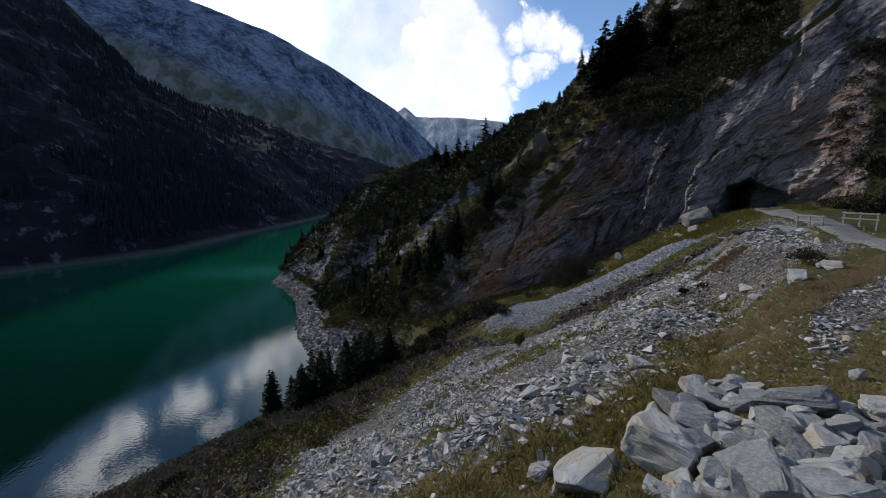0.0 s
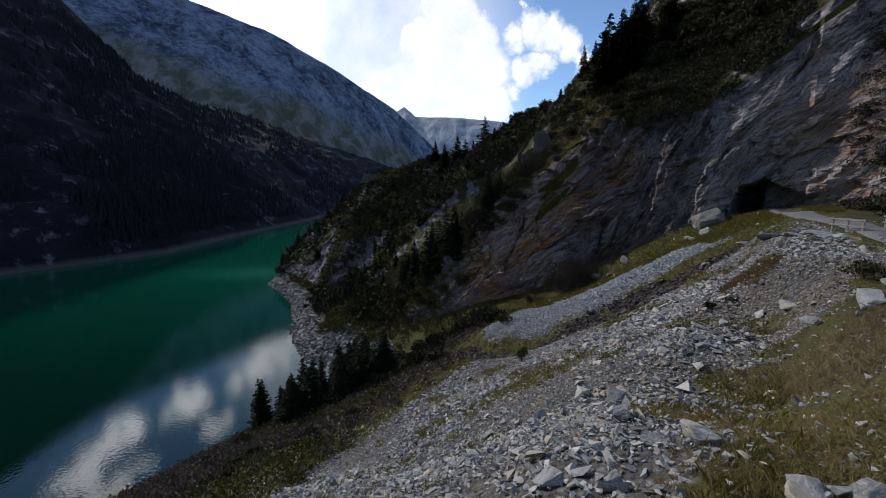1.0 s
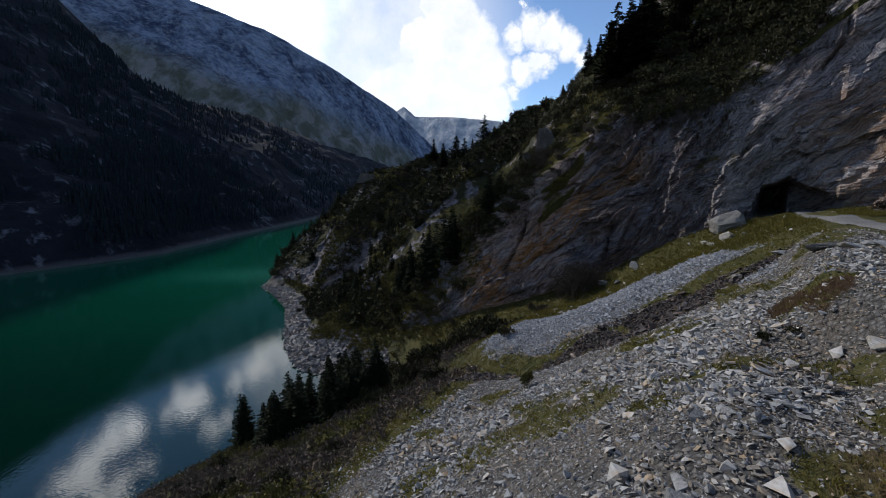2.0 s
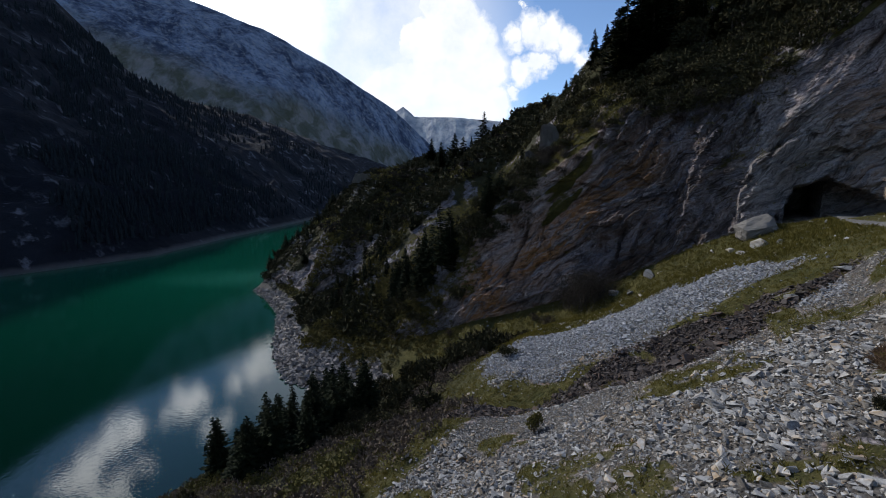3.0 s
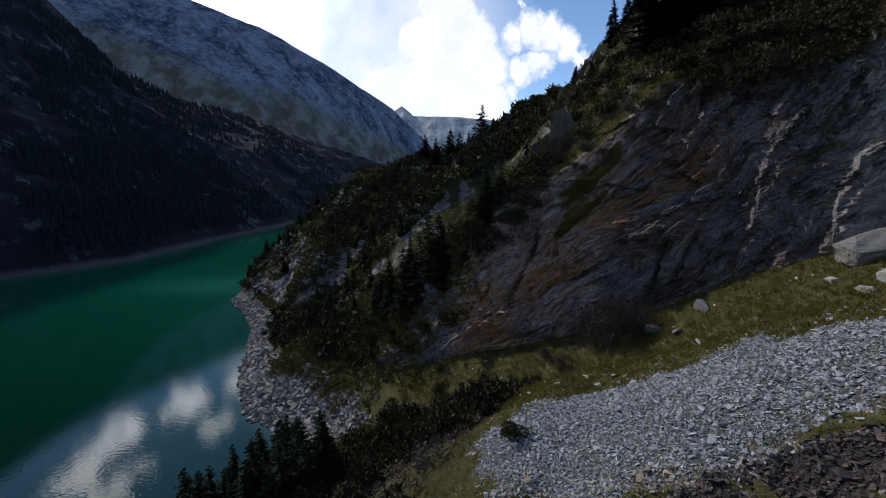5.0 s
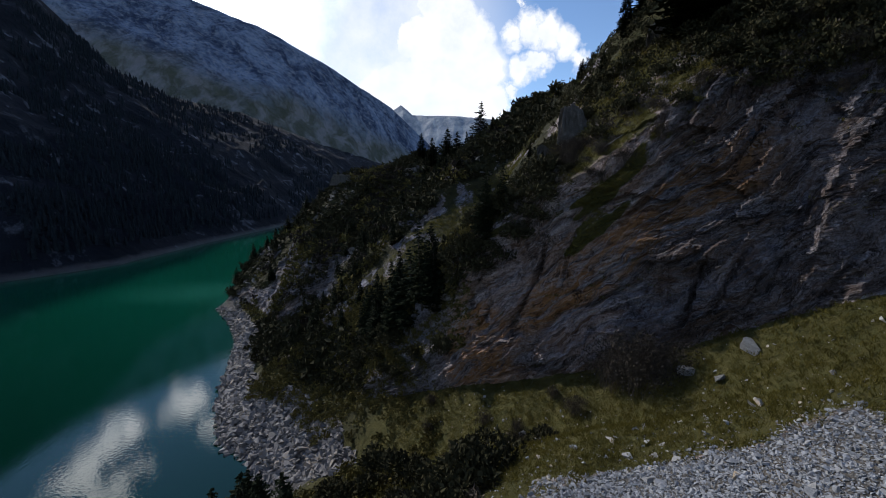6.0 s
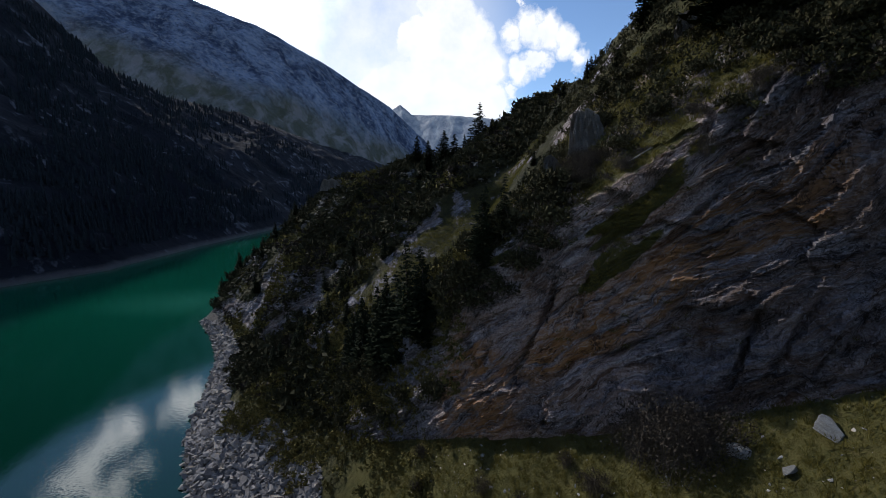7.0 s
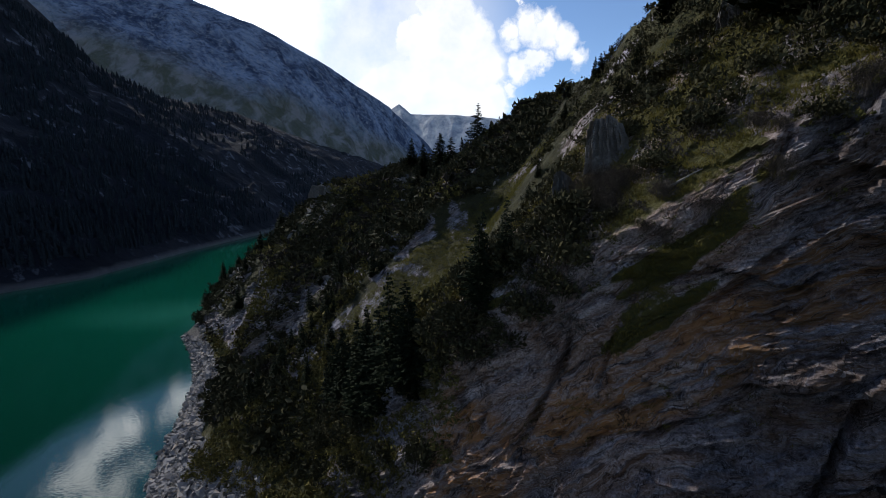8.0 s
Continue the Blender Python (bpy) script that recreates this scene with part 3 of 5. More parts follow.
def bump_of(s, d, z, v):
    """Relief of the hillside: (shift across, lift)."""
    wall = np.clip(np.minimum((v - 2.92) / 0.12, (4.3 - v) / 0.3), 0, 1) * np.clip((s + 12) / 8, 0, 1)
    upper = np.clip((v - 4.0) / 0.3, 0, 1)
    lower = np.clip((2.9 - v) / 0.4, 0, 1)
    warp = fbm(s * 0.045, z * 0.045, 2.0, 3) * 7.0
    dip = 0.70 + 0.28 * step(s, 28, 8)
    q, run = z * np.cos(dip) + s * np.sin(dip) + warp, s * np.cos(dip) - z * np.sin(dip)
    rough = np.zeros_like(s)
    on = wall > 0
    if on.any():
        so, zo, do, qo, ro = s[on], z[on], d[on], q[on], run[on]
        qo = qo + fbm(so * 0.35, zo * 0.35, 3.0, 3) * 0.8
        big = fbm(so * 0.07, zo * 0.07, do * 0.05, 4) * 1.9 + fbm(qo * 0.33, ro * 0.06, 1.0, 3) * 0.9
        slab = step(so, 22, 10)
        small = blocks(qo / 2.6, ro / 7.5, 11) * (0.60 + 0.20 * slab) + blocks(qo / 0.9, ro / 2.8, 57) * (0.27 - 0.09 * slab) + blocks(qo / 0.4, ro / 1.1, 83) * (0.09 - 0.02 * slab) + blocks(qo / 0.22, ro / 0.5, 37) * 0.05
        cleft = np.clip(1 - np.abs(fbm(so * 0.16 + 0.05 * zo, zo * 0.045, 6.0, 3)) / 0.06, 0, 1) * step(value_noise(so * 0.15, zo * 0.1, 2.0), 0.55, 0.72)
        # beds lean out upwards and break off in narrow ledges
        saw = 0.0
        for size, high, seed in ((2.3, 0.55, 3.0), (0.95, 0.26, 8.0)):
            at = qo / size + 0.5 * fbm(ro * 0.12, qo * 0.1, seed, 3)
            saw = saw + high * (at - np.floor(at) - 0.5) * (0.4 + 1.2 * value_noise(qo * 0.25, ro * 0.11, seed))
        big = big + saw * (1 - 0.7 * step(so, 28, 19))
        rough[on] = big + small * (0.7 + 0.6 * value_noise(so * 0.1, zo * 0.1, 4.0)) * (1 - 0.7 * ledges(so, zo, v[on])) - 1.2 * cleft - fracture(so, zo)
    # the nose of the rib breaks up into blocks
    x, y = plan(s, d)
    calm = 1 - 0.75 * step(s, 5, 0) * step(d, 36, 46)
    lift_low = calm * fbm(x * 0.11, y * 0.11, 0, 4) * 0.7 + fbm(x * 0.7, y * 0.7, 3, 3) * 0.16
    gully = -1.2 * np.exp(-(((d - 47 - 7.5 * step(s, 24, 7)) / 2.4) ** 2)) * np.clip((s - 5) / 6, 0, 1) + 0.7 * np.exp(-(((d - 59.5 - 6 * step(s, 22, 6)) / 5.0) ** 2)) * np.clip((s - 4) / 6, 0, 1)
    # the open slope sags below the track, the lower scree swells, and the meadow dips before the wall
    sag = -(1.7 + 0.7 * step(s, 6, 2)) * step(s, -1.5 + 3.0 * step(d, 31, 36), 1.8 + 3.0 * step(d, 31, 36)) * step(s, 30, 23) * step(d, 12, 21) * step(d, 60, 47)
    sag = sag + 0.8 * step(s, 26, 31) * step(s, 48, 41) * step(d, 32, 44) * step(d, 62, 52) + 1.6 * step(s, 27, 33) * step(s, 50, 43) * step(d, 50, 58) * step(d, 78, 70)
    sag = sag + 1.1 * step(d, 38, 50) * step(d, 70, 62) * step(s, -9, -3) * step(s, 6, 1)
    sag = sag + 1.0 * step(s, -8, -3) * step(s, 8, 3) * step(d, 60, 70)
    sag = sag - 1.4 * step(s, 10, 15) * step(s, 47, 40) * step(d, 71, 77)
    lift_up = fbm(x * 0.035, y * 0.035, 5, 5) * 4.5 * np.clip((v - 4.2) / 0.5, 0, 1) + ridged(x * 0.09, y * 0.09, 2, 4) * 1.5 + fbm(x * 0.5, y * 0.5, 2, 3) * 0.3
    return -rough * wall - fbm(x * 0.05, z * 0.08, y * 0.05, 4) * 2.0 * upper, (lift_low + gully + sag) * lower + lift_up * upper * np.clip((230 - s) / 20, 0, 1)


def surface(s, v):
    """Place (d, z) on the finished hillside."""
    s, v = np.asarray(s, float), np.asarray(v, float)
    ds, zs = knots_at(s)
    i = np.clip(np.floor(v).astype(int), 0, 6)
    f, n = v - i, np.arange(len(s))
    d, z = ds[i, n] * (1 - f) + ds[i + 1, n] * f, zs[i, n] * (1 - f) + zs[i + 1, n] * f
    a, b = bump_of(s, d, z, v)
    return d + a + cave(s, z) * ((v > 3.0) & (v < 4.0)), z + b


def ground_at(s, d):
    """Height of the hillside at places of the plan (s, d)."""
    s, d = np.atleast_1d(np.asarray(s, float)), np.atleast_1d(np.asarray(d, float))
    ds, zs = knots_at(s)
    aim = d.copy()
    for _ in range(4):
        i = np.clip((aim[None] >= ds).sum(0) - 1, 0, 6)
        n = np.arange(len(s))
        v = i + np.clip((aim - ds[i, n]) / np.maximum(ds[i + 1, n] - ds[i, n], 1e-6), 0, 1)
        got, z = surface(s, v)
        if not (v > 4.0).any():
            break
        aim = aim + (d - got) * 0.7 * (v > 4.0)
    return z


grid_s, grid_v = np.meshgrid(S_ROWS, V_COLS, indexing="ij")
hill_d, hill_z = surface(grid_s.ravel(), grid_v.ravel())
hill_d, hill_z = hill_d.reshape(grid_s.shape), hill_z.reshape(grid_s.shape)
hx, hy = plan(grid_s, hill_d)
hillside = tagged(sheet("hillside", np.stack([hx, hy, hill_z], -1), hill_mat), "steep alpine hillside of scree, grass and folded gneiss", "hillside", kind="structure")


def between(x, lo, hi, soft):
    return step(x, lo - soft, lo + soft) * (1 - step(x, hi - soft, hi + soft))


def scree_end(d):
    """How far down the slope the rubble reaches."""
    return np.interp(d, (4, 9, 14, 19, 45, 52, 60), (14.5, 17, 22.5, 26.5, 28, 31, 35))


# edges of the blue scree tongue and of the dark gully below it, as (s, d)
TONGUE_UP = np.array([(4, 58), (8.5, 63), (11, 65.5), (14, 67), (17, 69.5), (20, 68.3), (24, 67.6), (28, 65.6), (31, 62.5), (34, 61), (37, 57)], float)
TONGUE_LOW = np.array([(4, 60), (8.5, 58), (11, 56.2), (13.5, 55), (18, 53), (23, 51.8), (28, 51.5), (32, 53), (37, 56)], float)
GULLY_LOW = np.array([(3, 53.5), (6, 51.4), (8.6, 47.6), (12.8, 45.4), (17, 45.6), (22, 45.0), (25, 43.0), (32, 40)], float)
GULLY_UP = np.array([(3, 55.5), (6, 55.5), (8.6, 55.8), (13, 54.6), (18, 52.8), (22, 49.5), (26, 46.5), (32, 44)], float)
# grassy patches on the open slope: s, d, half length along s, half width along d
GRASS_PATCHES = [(28.5, 49.0, 7.0, 2.2), (11.6, 43.6, 2.2, 1.6), (10.5, 41.3, 3.0, 1.0), (14.6, 29.5, 1.6, 2.2), (19.6, 24.6, 1.4, 2.0), (9.6, 56.3, 1.6, 1.6), (6.2, 57.5, 2.4, 3.5), (7.0, 49.0, 1.0, 1.6), (1.8, 21.5, 1.6, 1.8), (0.8, 25.6, 1.2, 1.2),
                 (3.6, 17.0, 1.2, 1.6), (17.5, 33.0, 1.0, 1.3), (22.8, 38.0, 1.3, 1.6), (8.2, 27.0, 1.0, 0.8), (7.6, 9.6, 0.7, 0.9), (2.4, 38.0, 1.4, 2.2), (24.5, 31.0, 1.6, 1.2), (12.6, 18.5, 0.8, 1.0), (1.4, 49.0, 1.8, 2.6), (-3.2, 41.5, 0.9, 3.2), (2.1, 36.2, 0.9, 1.6), (3.6, 38.4, 0.8, 1.3), (-1.9, 29.6, 0.7, 1.0)]


def cover_of(s, d, z, v):
    """What covers the ground: masks of 0 to 1."""
    x, y = plan(s, d)
    n1, n2 = fbm(x * 0.12, y * 0.12, 8, 4), fbm(x * 0.4, y * 0.4, 1, 3)
    low = step(v, 3.02, 2.95)
    wob = d + 1.2 * n1 + 0.8 * n2
    t_up, t_low = np.interp(s, *TONGUE_UP.T), np.interp(s, *TONGUE_LOW.T)
    g_up, g_low = np.interp(s, *GULLY_UP.T), np.interp(s, *GULLY_LOW.T)
    tongue = between(wob + 1.6 * n2 + 1.2 * n1, t_low, t_up, 1.2) * between(s + 1.5 * n1, 5, 36, 1)
    end = scree_end(d)
    open_slope = step(wob, g_low + 0.4, g_low - 0.6) * (1 - step(s + 2.5 * n1 + n2, end - 1.5, end + 0.8))
    start = np.interp(d, (-20, 4, 6.4, 8.3, 10.6, 14, 17, 22, 25, 30, 36, 40, 46, 52), (6.5, 5.6, 4.4, 3.2, 3.0, 2.0, 2.2, 1.8, 0.4, -1.5, -3.8, -3.4, -1.8, 0.6))
    patches = 0.0
    for s0, d0, rs, rd in GRASS_PATCHES:
        patches = np.maximum(patches, step(np.hypot((s - s0) / rs, (d - d0) / rd) + 0.5 * n2 + 0.35 * n1, 1.15, 0.75))
    strip_low = np.interp(s, (-8, -4.3, -2.5, -1.8, -0.9, 0.2, 2), (33, 27, 22.5, 20, 17.6, 18, 20.6))
    far_gravel = between(s + 0.6 * n2, -5.0, -1.4, 0.5) * between(d + n2, strip_low - 5.0, strip_low - 0.4, 0.6)
    rubble = open_slope * step(s + 1.4 * n1 + 0.6 * n2, start - 0.8, start + 0.8) * (1 - 0.95 * patches) * (1 - 0.75 * step(n1 + 0.9 * n2, 0.30, 0.42))
    scree = np.maximum.reduce([tongue, rubble, far_gravel]) * low
    earth = between(wob, g_low, g_up, 0.5) * between(s + 2 * n1, 4, 33, 2) * low * (1 - 0.8 * step(n2, 0.25, 0.45)) * (1 - patches)
    beach = step(z, 4.0, 2.5) * step(s, 70, 76) + between(z + 3 * n1, -5, 4.6, 0.8) * step(s, 78, 92) * step(v, 3.05, 2.9)
    beach = np.clip(beach, 0, 1)
    grass = low * (1 - scree) * (1 - earth) * (1 - beach)
    up = step(v, 3.9, 4.12)
    strip = s + 0.5 * (d - 108) - 98 + 3 * n1
    outcrop = step(ridged(x * 0.05, y * 0.05, z * 0.09, 4) + 0.35 * n2, 0.42, 0.62)
    ledge = ledges(s, z, v) * 0.95
    nose = step(s, 55, 61) * (1 - between(s, 122, 160, 4) * 0.7) * step(v, 3.1, 3.4) * step(fbm(s * 0.1, z * 0.2, 6, 4), -0.2, 0.05)
    outcrop = np.maximum(outcrop * between(s, 0, 120, 10), between(strip + 3 * n2, 3, 8, 1) * between(d, 104, 136, 4) * step(n2 + n1, -0.15, 0.15))
    grass = np.maximum.reduce([grass, up * (1 - 0.9 * outcrop), ledge, nose, step(s, -7, -11) * step(v, 3.9, 3.6) * 0.95])
    bedding = z * 0.77 + s * 0.64
    stain = 0.35 * between(s + 4 * n1, 16, 60, 6) * between(z, 18, 62, 6) + step(np.hypot((s - 53) / 6, (z - 28) / 6.5) + 0.3 * n1, 1.2, 0.6) + between(bedding + 1.5 * n1, 53.5, 58.5, 1.0) * between(s, 23, 46, 3) + between(s, -8, 3, 3) * between(z, 46, 62, 4) * 0.8
    meadow = between(strip, -20, 3, 1.5) * between(d, 100, 144, 4) + between(d, 64, 84, 3) * low * 0.3 + low * step(s, 9, 5) * step(d, 26, 20) * 0.9 + between(s, 26, 46, 3) * between(d, 86, 110, 4) * 0.7
    pale = 0.15 * between(s, 120, 162, 4) * between(v, 3.0, 4.0, 0.1) + 0.85 * between(s, -5, 12, 4) * between(z, 44, 59, 5)
    scrub = np.clip(up * (1 - np.clip(meadow, 0, 1)) * (0.95 - 0.5 * step(s, 66, 56) * step(s, 20, 27)) + nose * 0.8 + step(s, 70, 78) * 0.8 + step(s, -7, -10) * step(d, 50, 56) * 0.95 + low * step(s, end + 1, end + 6) * 0.6 * (d < 66), 0, 1)
    gold = low * between(d + 0.8 * n2, strip_low, np.interp(s, (-8, -4.3, -2.5, -0.9, 0.2, 2), (40, 31, 26, 23.6, 22.6, 23.4)), 0.6) * between(s, -12, 2.4, 0.8)
    return {"grass": grass, "scree": scree, "earth": earth, "beach": beach, "stain": np.clip(stain, 0, 1), "meadow": np.clip(meadow, 0, 1), "scrub": scrub, "pale": pale, "gold": gold, "slate": np.clip(between(s + 7 * n1 + 0.25 * (z - 50), 15, 31, 3) * between(v, 3.0, 4.2, 0.05) + 0.7 * step(s, 58, 66), 0, 1)}


broken = ((grid_v > 2.98) & (grid_v < 4.3))[:-1, :-1].ravel()
hillside.data.polygons.foreach_set("use_smooth", ~broken)
for key, values in cover_of(grid_s, hill_d, hill_z, grid_v).items():
    layer = hillside.data.attributes.new(key, "FLOAT", "POINT")
    layer.data.foreach_set("value", values.ravel().astype(np.float32))

# ---- water ----
g = np.linspace(0, 1, 60)
wx, wy = np.meshgrid(-700 + g * 1000, -400 + g * 3200, indexing="ij")
lake = tagged(sheet("lake", np.stack([wx, wy, np.zeros_like(wx)], -1), water_mat), "still green reservoir lake with fine ripples", "lake", kind="structure")


# ---- mountains ----
def loft(name, lines, rows, cols, rough, scale, material, label, seed):
    """A mountain face lofted between level lines of (x, y, z) knots, from the foot to the ridge and over it."""
    t = np.linspace(0, 1, cols)
    curves = []
    for knots in lines:
        a = np.array(knots, float)
        u = np.linspace(0, 1, len(a))
        curves.append(np.stack([np.interp(t, u, a[:, n]) for n in range(3)], -1))
    curves = np.stack(curves)
    v = np.linspace(0, len(lines) - 1, rows)
    i = np.clip(v.astype(int), 0, len(lines) - 2)
    f = (v - i)[:, None, None]
    xyz = curves[i] * (1 - f) + curves[i + 1] * f
    x, y, z = xyz[..., 0] / scale + seed, xyz[..., 1] / scale, xyz[..., 2] / scale
    edge = np.minimum(1, np.abs(v - (len(lines) - 2))[:, None] * 2 + 0.25) * np.clip(v * 3, 0, 1)[:, None]
    xyz[..., 2] += rough * edge * (ridged(x, y, z * 0.3, 6) - 0.1 + 0.6 * fbm(x * 0.4, y * 0.4, 0, 3))
    return tagged(sheet(name, xyz, material), label, "mountain", kind="structure"), xyz


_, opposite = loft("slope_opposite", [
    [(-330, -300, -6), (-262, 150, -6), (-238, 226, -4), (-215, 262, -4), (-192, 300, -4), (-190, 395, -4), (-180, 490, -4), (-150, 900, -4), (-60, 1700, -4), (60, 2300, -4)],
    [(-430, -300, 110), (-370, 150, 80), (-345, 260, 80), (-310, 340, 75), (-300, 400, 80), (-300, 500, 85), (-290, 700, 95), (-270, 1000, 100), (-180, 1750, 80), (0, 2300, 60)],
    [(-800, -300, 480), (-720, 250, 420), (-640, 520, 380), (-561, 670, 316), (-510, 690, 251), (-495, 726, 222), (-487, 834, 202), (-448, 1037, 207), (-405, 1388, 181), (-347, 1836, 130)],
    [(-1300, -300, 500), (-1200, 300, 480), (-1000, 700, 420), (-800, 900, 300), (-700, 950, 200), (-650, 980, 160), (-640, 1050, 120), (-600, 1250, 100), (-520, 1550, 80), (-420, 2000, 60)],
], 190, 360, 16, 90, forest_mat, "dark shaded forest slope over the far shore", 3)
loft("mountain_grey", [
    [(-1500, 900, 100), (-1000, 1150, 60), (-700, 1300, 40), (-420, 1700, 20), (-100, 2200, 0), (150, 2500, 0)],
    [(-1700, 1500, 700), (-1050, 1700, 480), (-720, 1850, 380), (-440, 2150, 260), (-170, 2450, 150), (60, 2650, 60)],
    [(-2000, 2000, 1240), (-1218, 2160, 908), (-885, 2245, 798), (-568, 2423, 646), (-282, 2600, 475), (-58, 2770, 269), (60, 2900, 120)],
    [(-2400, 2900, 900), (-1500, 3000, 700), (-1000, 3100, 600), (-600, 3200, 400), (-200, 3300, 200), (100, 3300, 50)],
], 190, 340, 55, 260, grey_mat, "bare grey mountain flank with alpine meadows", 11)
loft("mountain_far", [
    [(-900, 3300, 60), (-200, 3300, 50), (300, 3200, 50), (1200, 3100, 80)],
    [(-900, 4100, 560), (-520, 4050, 640), (-361, 4060, 752), (-250, 3950, 640), (80, 3837, 620), (562, 3726, 565), (1200, 3700, 700)],
    [(-900, 4500, 300), (0, 4400, 300), (1200, 4300, 300)],
], 60, 180, 40, 220, far_mat, "distant pale peak at the head of the valley", 23)
tagged(sheet("ground", np.array([[(-5000, -5000, -12), (5000, -5000, -12)], [(-5000, 5000, -12), (5000, 5000, -12)]], float), plain("lake_bed", (0.08, 0.08, 0.07))), "grey valley floor under the lake", "ground", kind="structure")


# ---- meshes of many pieces ----
def tri_mesh(name, verts, tris, mat, smooth=False):
    me = bpy.data.meshes.new(name)
    me.vertices.add(len(verts))
    me.vertices.foreach_set("co", np.asarray(verts, np.float32).reshape(-1))
    me.loops.add(tris.size)
    me.loops.foreach_set("vertex_index", tris.reshape(-1).astype(np.int32))
    me.polygons.add(len(tris))
    me.polygons.foreach_set("loop_start", np.arange(0, tris.size, 3, dtype=np.int32))
    me.polygons.foreach_set("use_smooth", np.full(len(tris), smooth))
    me.update(calc_edges=True)
    me.materials.append(mat)
    return me


def strewn(name, templates, xyz, size, mat, rng, tilt=0.5, squash=None):
    """One mesh of many pieces: turned, scaled copies of the templates (verts, tris) at places xyz."""
    which = rng.integers(0, len(templates), len(xyz))
    all_v, all_t, base = [], [], 0
    for k2, (tv, tt) in enumerate(templates):
        sel = np.where(which == k2)[0]
        if not len(sel):
            continue
        a, b, c = rng.uniform(0, 2 * np.pi, len(sel)), rng.normal(0, tilt, len(sel)), rng.normal(0, tilt, len(sel))
        ca, sa, cb, sb, cc, sc = np.cos(a), np.sin(a), np.cos(b), np.sin(b), np.cos(c), np.sin(c)
        o, l = np.zeros_like(a), np.ones_like(a)
        rz = np.stack([ca, -sa, o, sa, ca, o, o, o, l], -1).reshape(-1, 3, 3)
        rx = np.stack([l, o, o, o, cb, -sb, o, sb, cb], -1).reshape(-1, 3, 3)
        ry = np.stack([cc, o, sc, o, l, o, -sc, o, cc], -1).reshape(-1, 3, 3)
        m = rx @ ry @ rz
        sc3 = size[sel][:, None] if size.ndim == 1 else size[sel]
        v = np.einsum("nij,nkj->nki", m, tv[None] * (sc3[:, None, :] if sc3.shape[1] == 3 else sc3[:, None])) + xyz[sel][:, None]
        all_v.append(v.reshape(-1, 3))
        all_t.append((tt[None] + base + np.arange(len(sel))[:, None, None] * len(tv)).reshape(-1, 3))
        base += len(sel) * len(tv)
    return new(name, tri_mesh(name, np.concatenate(all_v), np.concatenate(all_t), mat))


def hull_template(rng, points, shape):
    """An angular stone: the hull of a few random points in a box."""
    bm = bmesh.new()
    for _ in range(points):
        p = rng.uniform(-1, 1, 3)
        p = p / np.abs(p).max() * rng.uniform(0.75, 1.0)
        bm.verts.new(p * np.array(shape))
    out = bmesh.ops.convex_hull(bm, input=bm.verts)
    bmesh.ops.delete(bm, geom=list({e for e in out["geom_unused"] + out["geom_interior"] if isinstance(e, bmesh.types.BMVert)}), context="VERTS")
    bmesh.ops.triangulate(bm, faces=bm.faces)
    bm.verts.ensure_lookup_table()
    bm.verts.index_update()
    v = np.array([w.co[:] for w in bm.verts])
    t = np.array([[w.index for w in f.verts] for f in bm.faces])
    bm.free()
    return v, t


def boulder_mesh(name, rng, shape, mat, corners=(13, 21)):
    """A broken block of gneiss: flat faces, worn and chipped edges, layered flanks."""
    bm = bmesh.new()
    for _ in range(rng.integers(*corners)):
        p = rng.uniform(-1, 1, 3)
        bm.verts.new(0.68 * p / np.abs(p).max() * rng.uniform(0.75, 1.0) + 0.32 * p / np.linalg.norm(p))
    out = bmesh.ops.convex_hull(bm, input=bm.verts)
    bmesh.ops.delete(bm, geom=list({e for e in out["geom_unused"] + out["geom_interior"] if isinstance(e, bmesh.types.BMVert)}), context="VERTS")
    bmesh.ops.bevel(bm, geom=bm.edges[:], offset=0.035, segments=1, affect="EDGES")
    bmesh.ops.triangulate(bm, faces=bm.faces)
    bmesh.ops.subdivide_edges(bm, edges=[e for e in bm.edges if e.calc_length() > 0.3], cuts=3, use_grid_fill=True)
    bmesh.ops.triangulate(bm, faces=bm.faces)
    v = np.array([w.co[:] for w in bm.verts])
    off = rng.uniform(0, 50)
    worn = fbm(v[:, 0] * 2.5 + off, v[:, 1] * 2.5, v[:, 2] * 2.5, 4) * 0.09
    layers = fbm(v[:, 0] * 0.7 + off, v[:, 1] * 0.7, v[:, 2] * 8, 3) * 0.07
    v = v * (1 + worn + layers)[:, None] * np.array(shape)
    for w, p in zip(bm.verts, v):
        w.co = p
    me = bpy.data.meshes.new(name)
    bm.to_mesh(me)
    bm.free()
    me.materials.append(mat)
    return me


rng = np.random.default_rng(4)
PLATES = [hull_template(rng, 8, (0.5, rng.uniform(0.3, 0.45), rng.uniform(0.12, 0.26))) for _ in range(14)]
CHIPS = [hull_template(rng, 6, (0.5, 0.4, 0.22)) for _ in range(6)]
LUMPS = [hull_template(rng, 10, (0.5, 0.42, 0.34)) for _ in range(8)]


def spots(rng, count, s0, s1, d0, d1, keep=None):
    """Random places (s, d) in a stretch of the plan, thinned by a cover mask."""
    s, d = rng.uniform(s0, s1, count), rng.uniform(d0, d1, count)
    if keep is not None:
        z = ground_at(s, d)
        m = cover_of(s, d, z, np.full_like(s, 1.5))
        ok = rng.uniform(0, 1, count) < keep(m, s, d)
        s, d = s[ok], d[ok]
    return s, d


def on_ground(s, d, lift=0.0):
    x, y = plan(s, d)
    return np.stack([x, y, ground_at(s, d) + lift], -1)


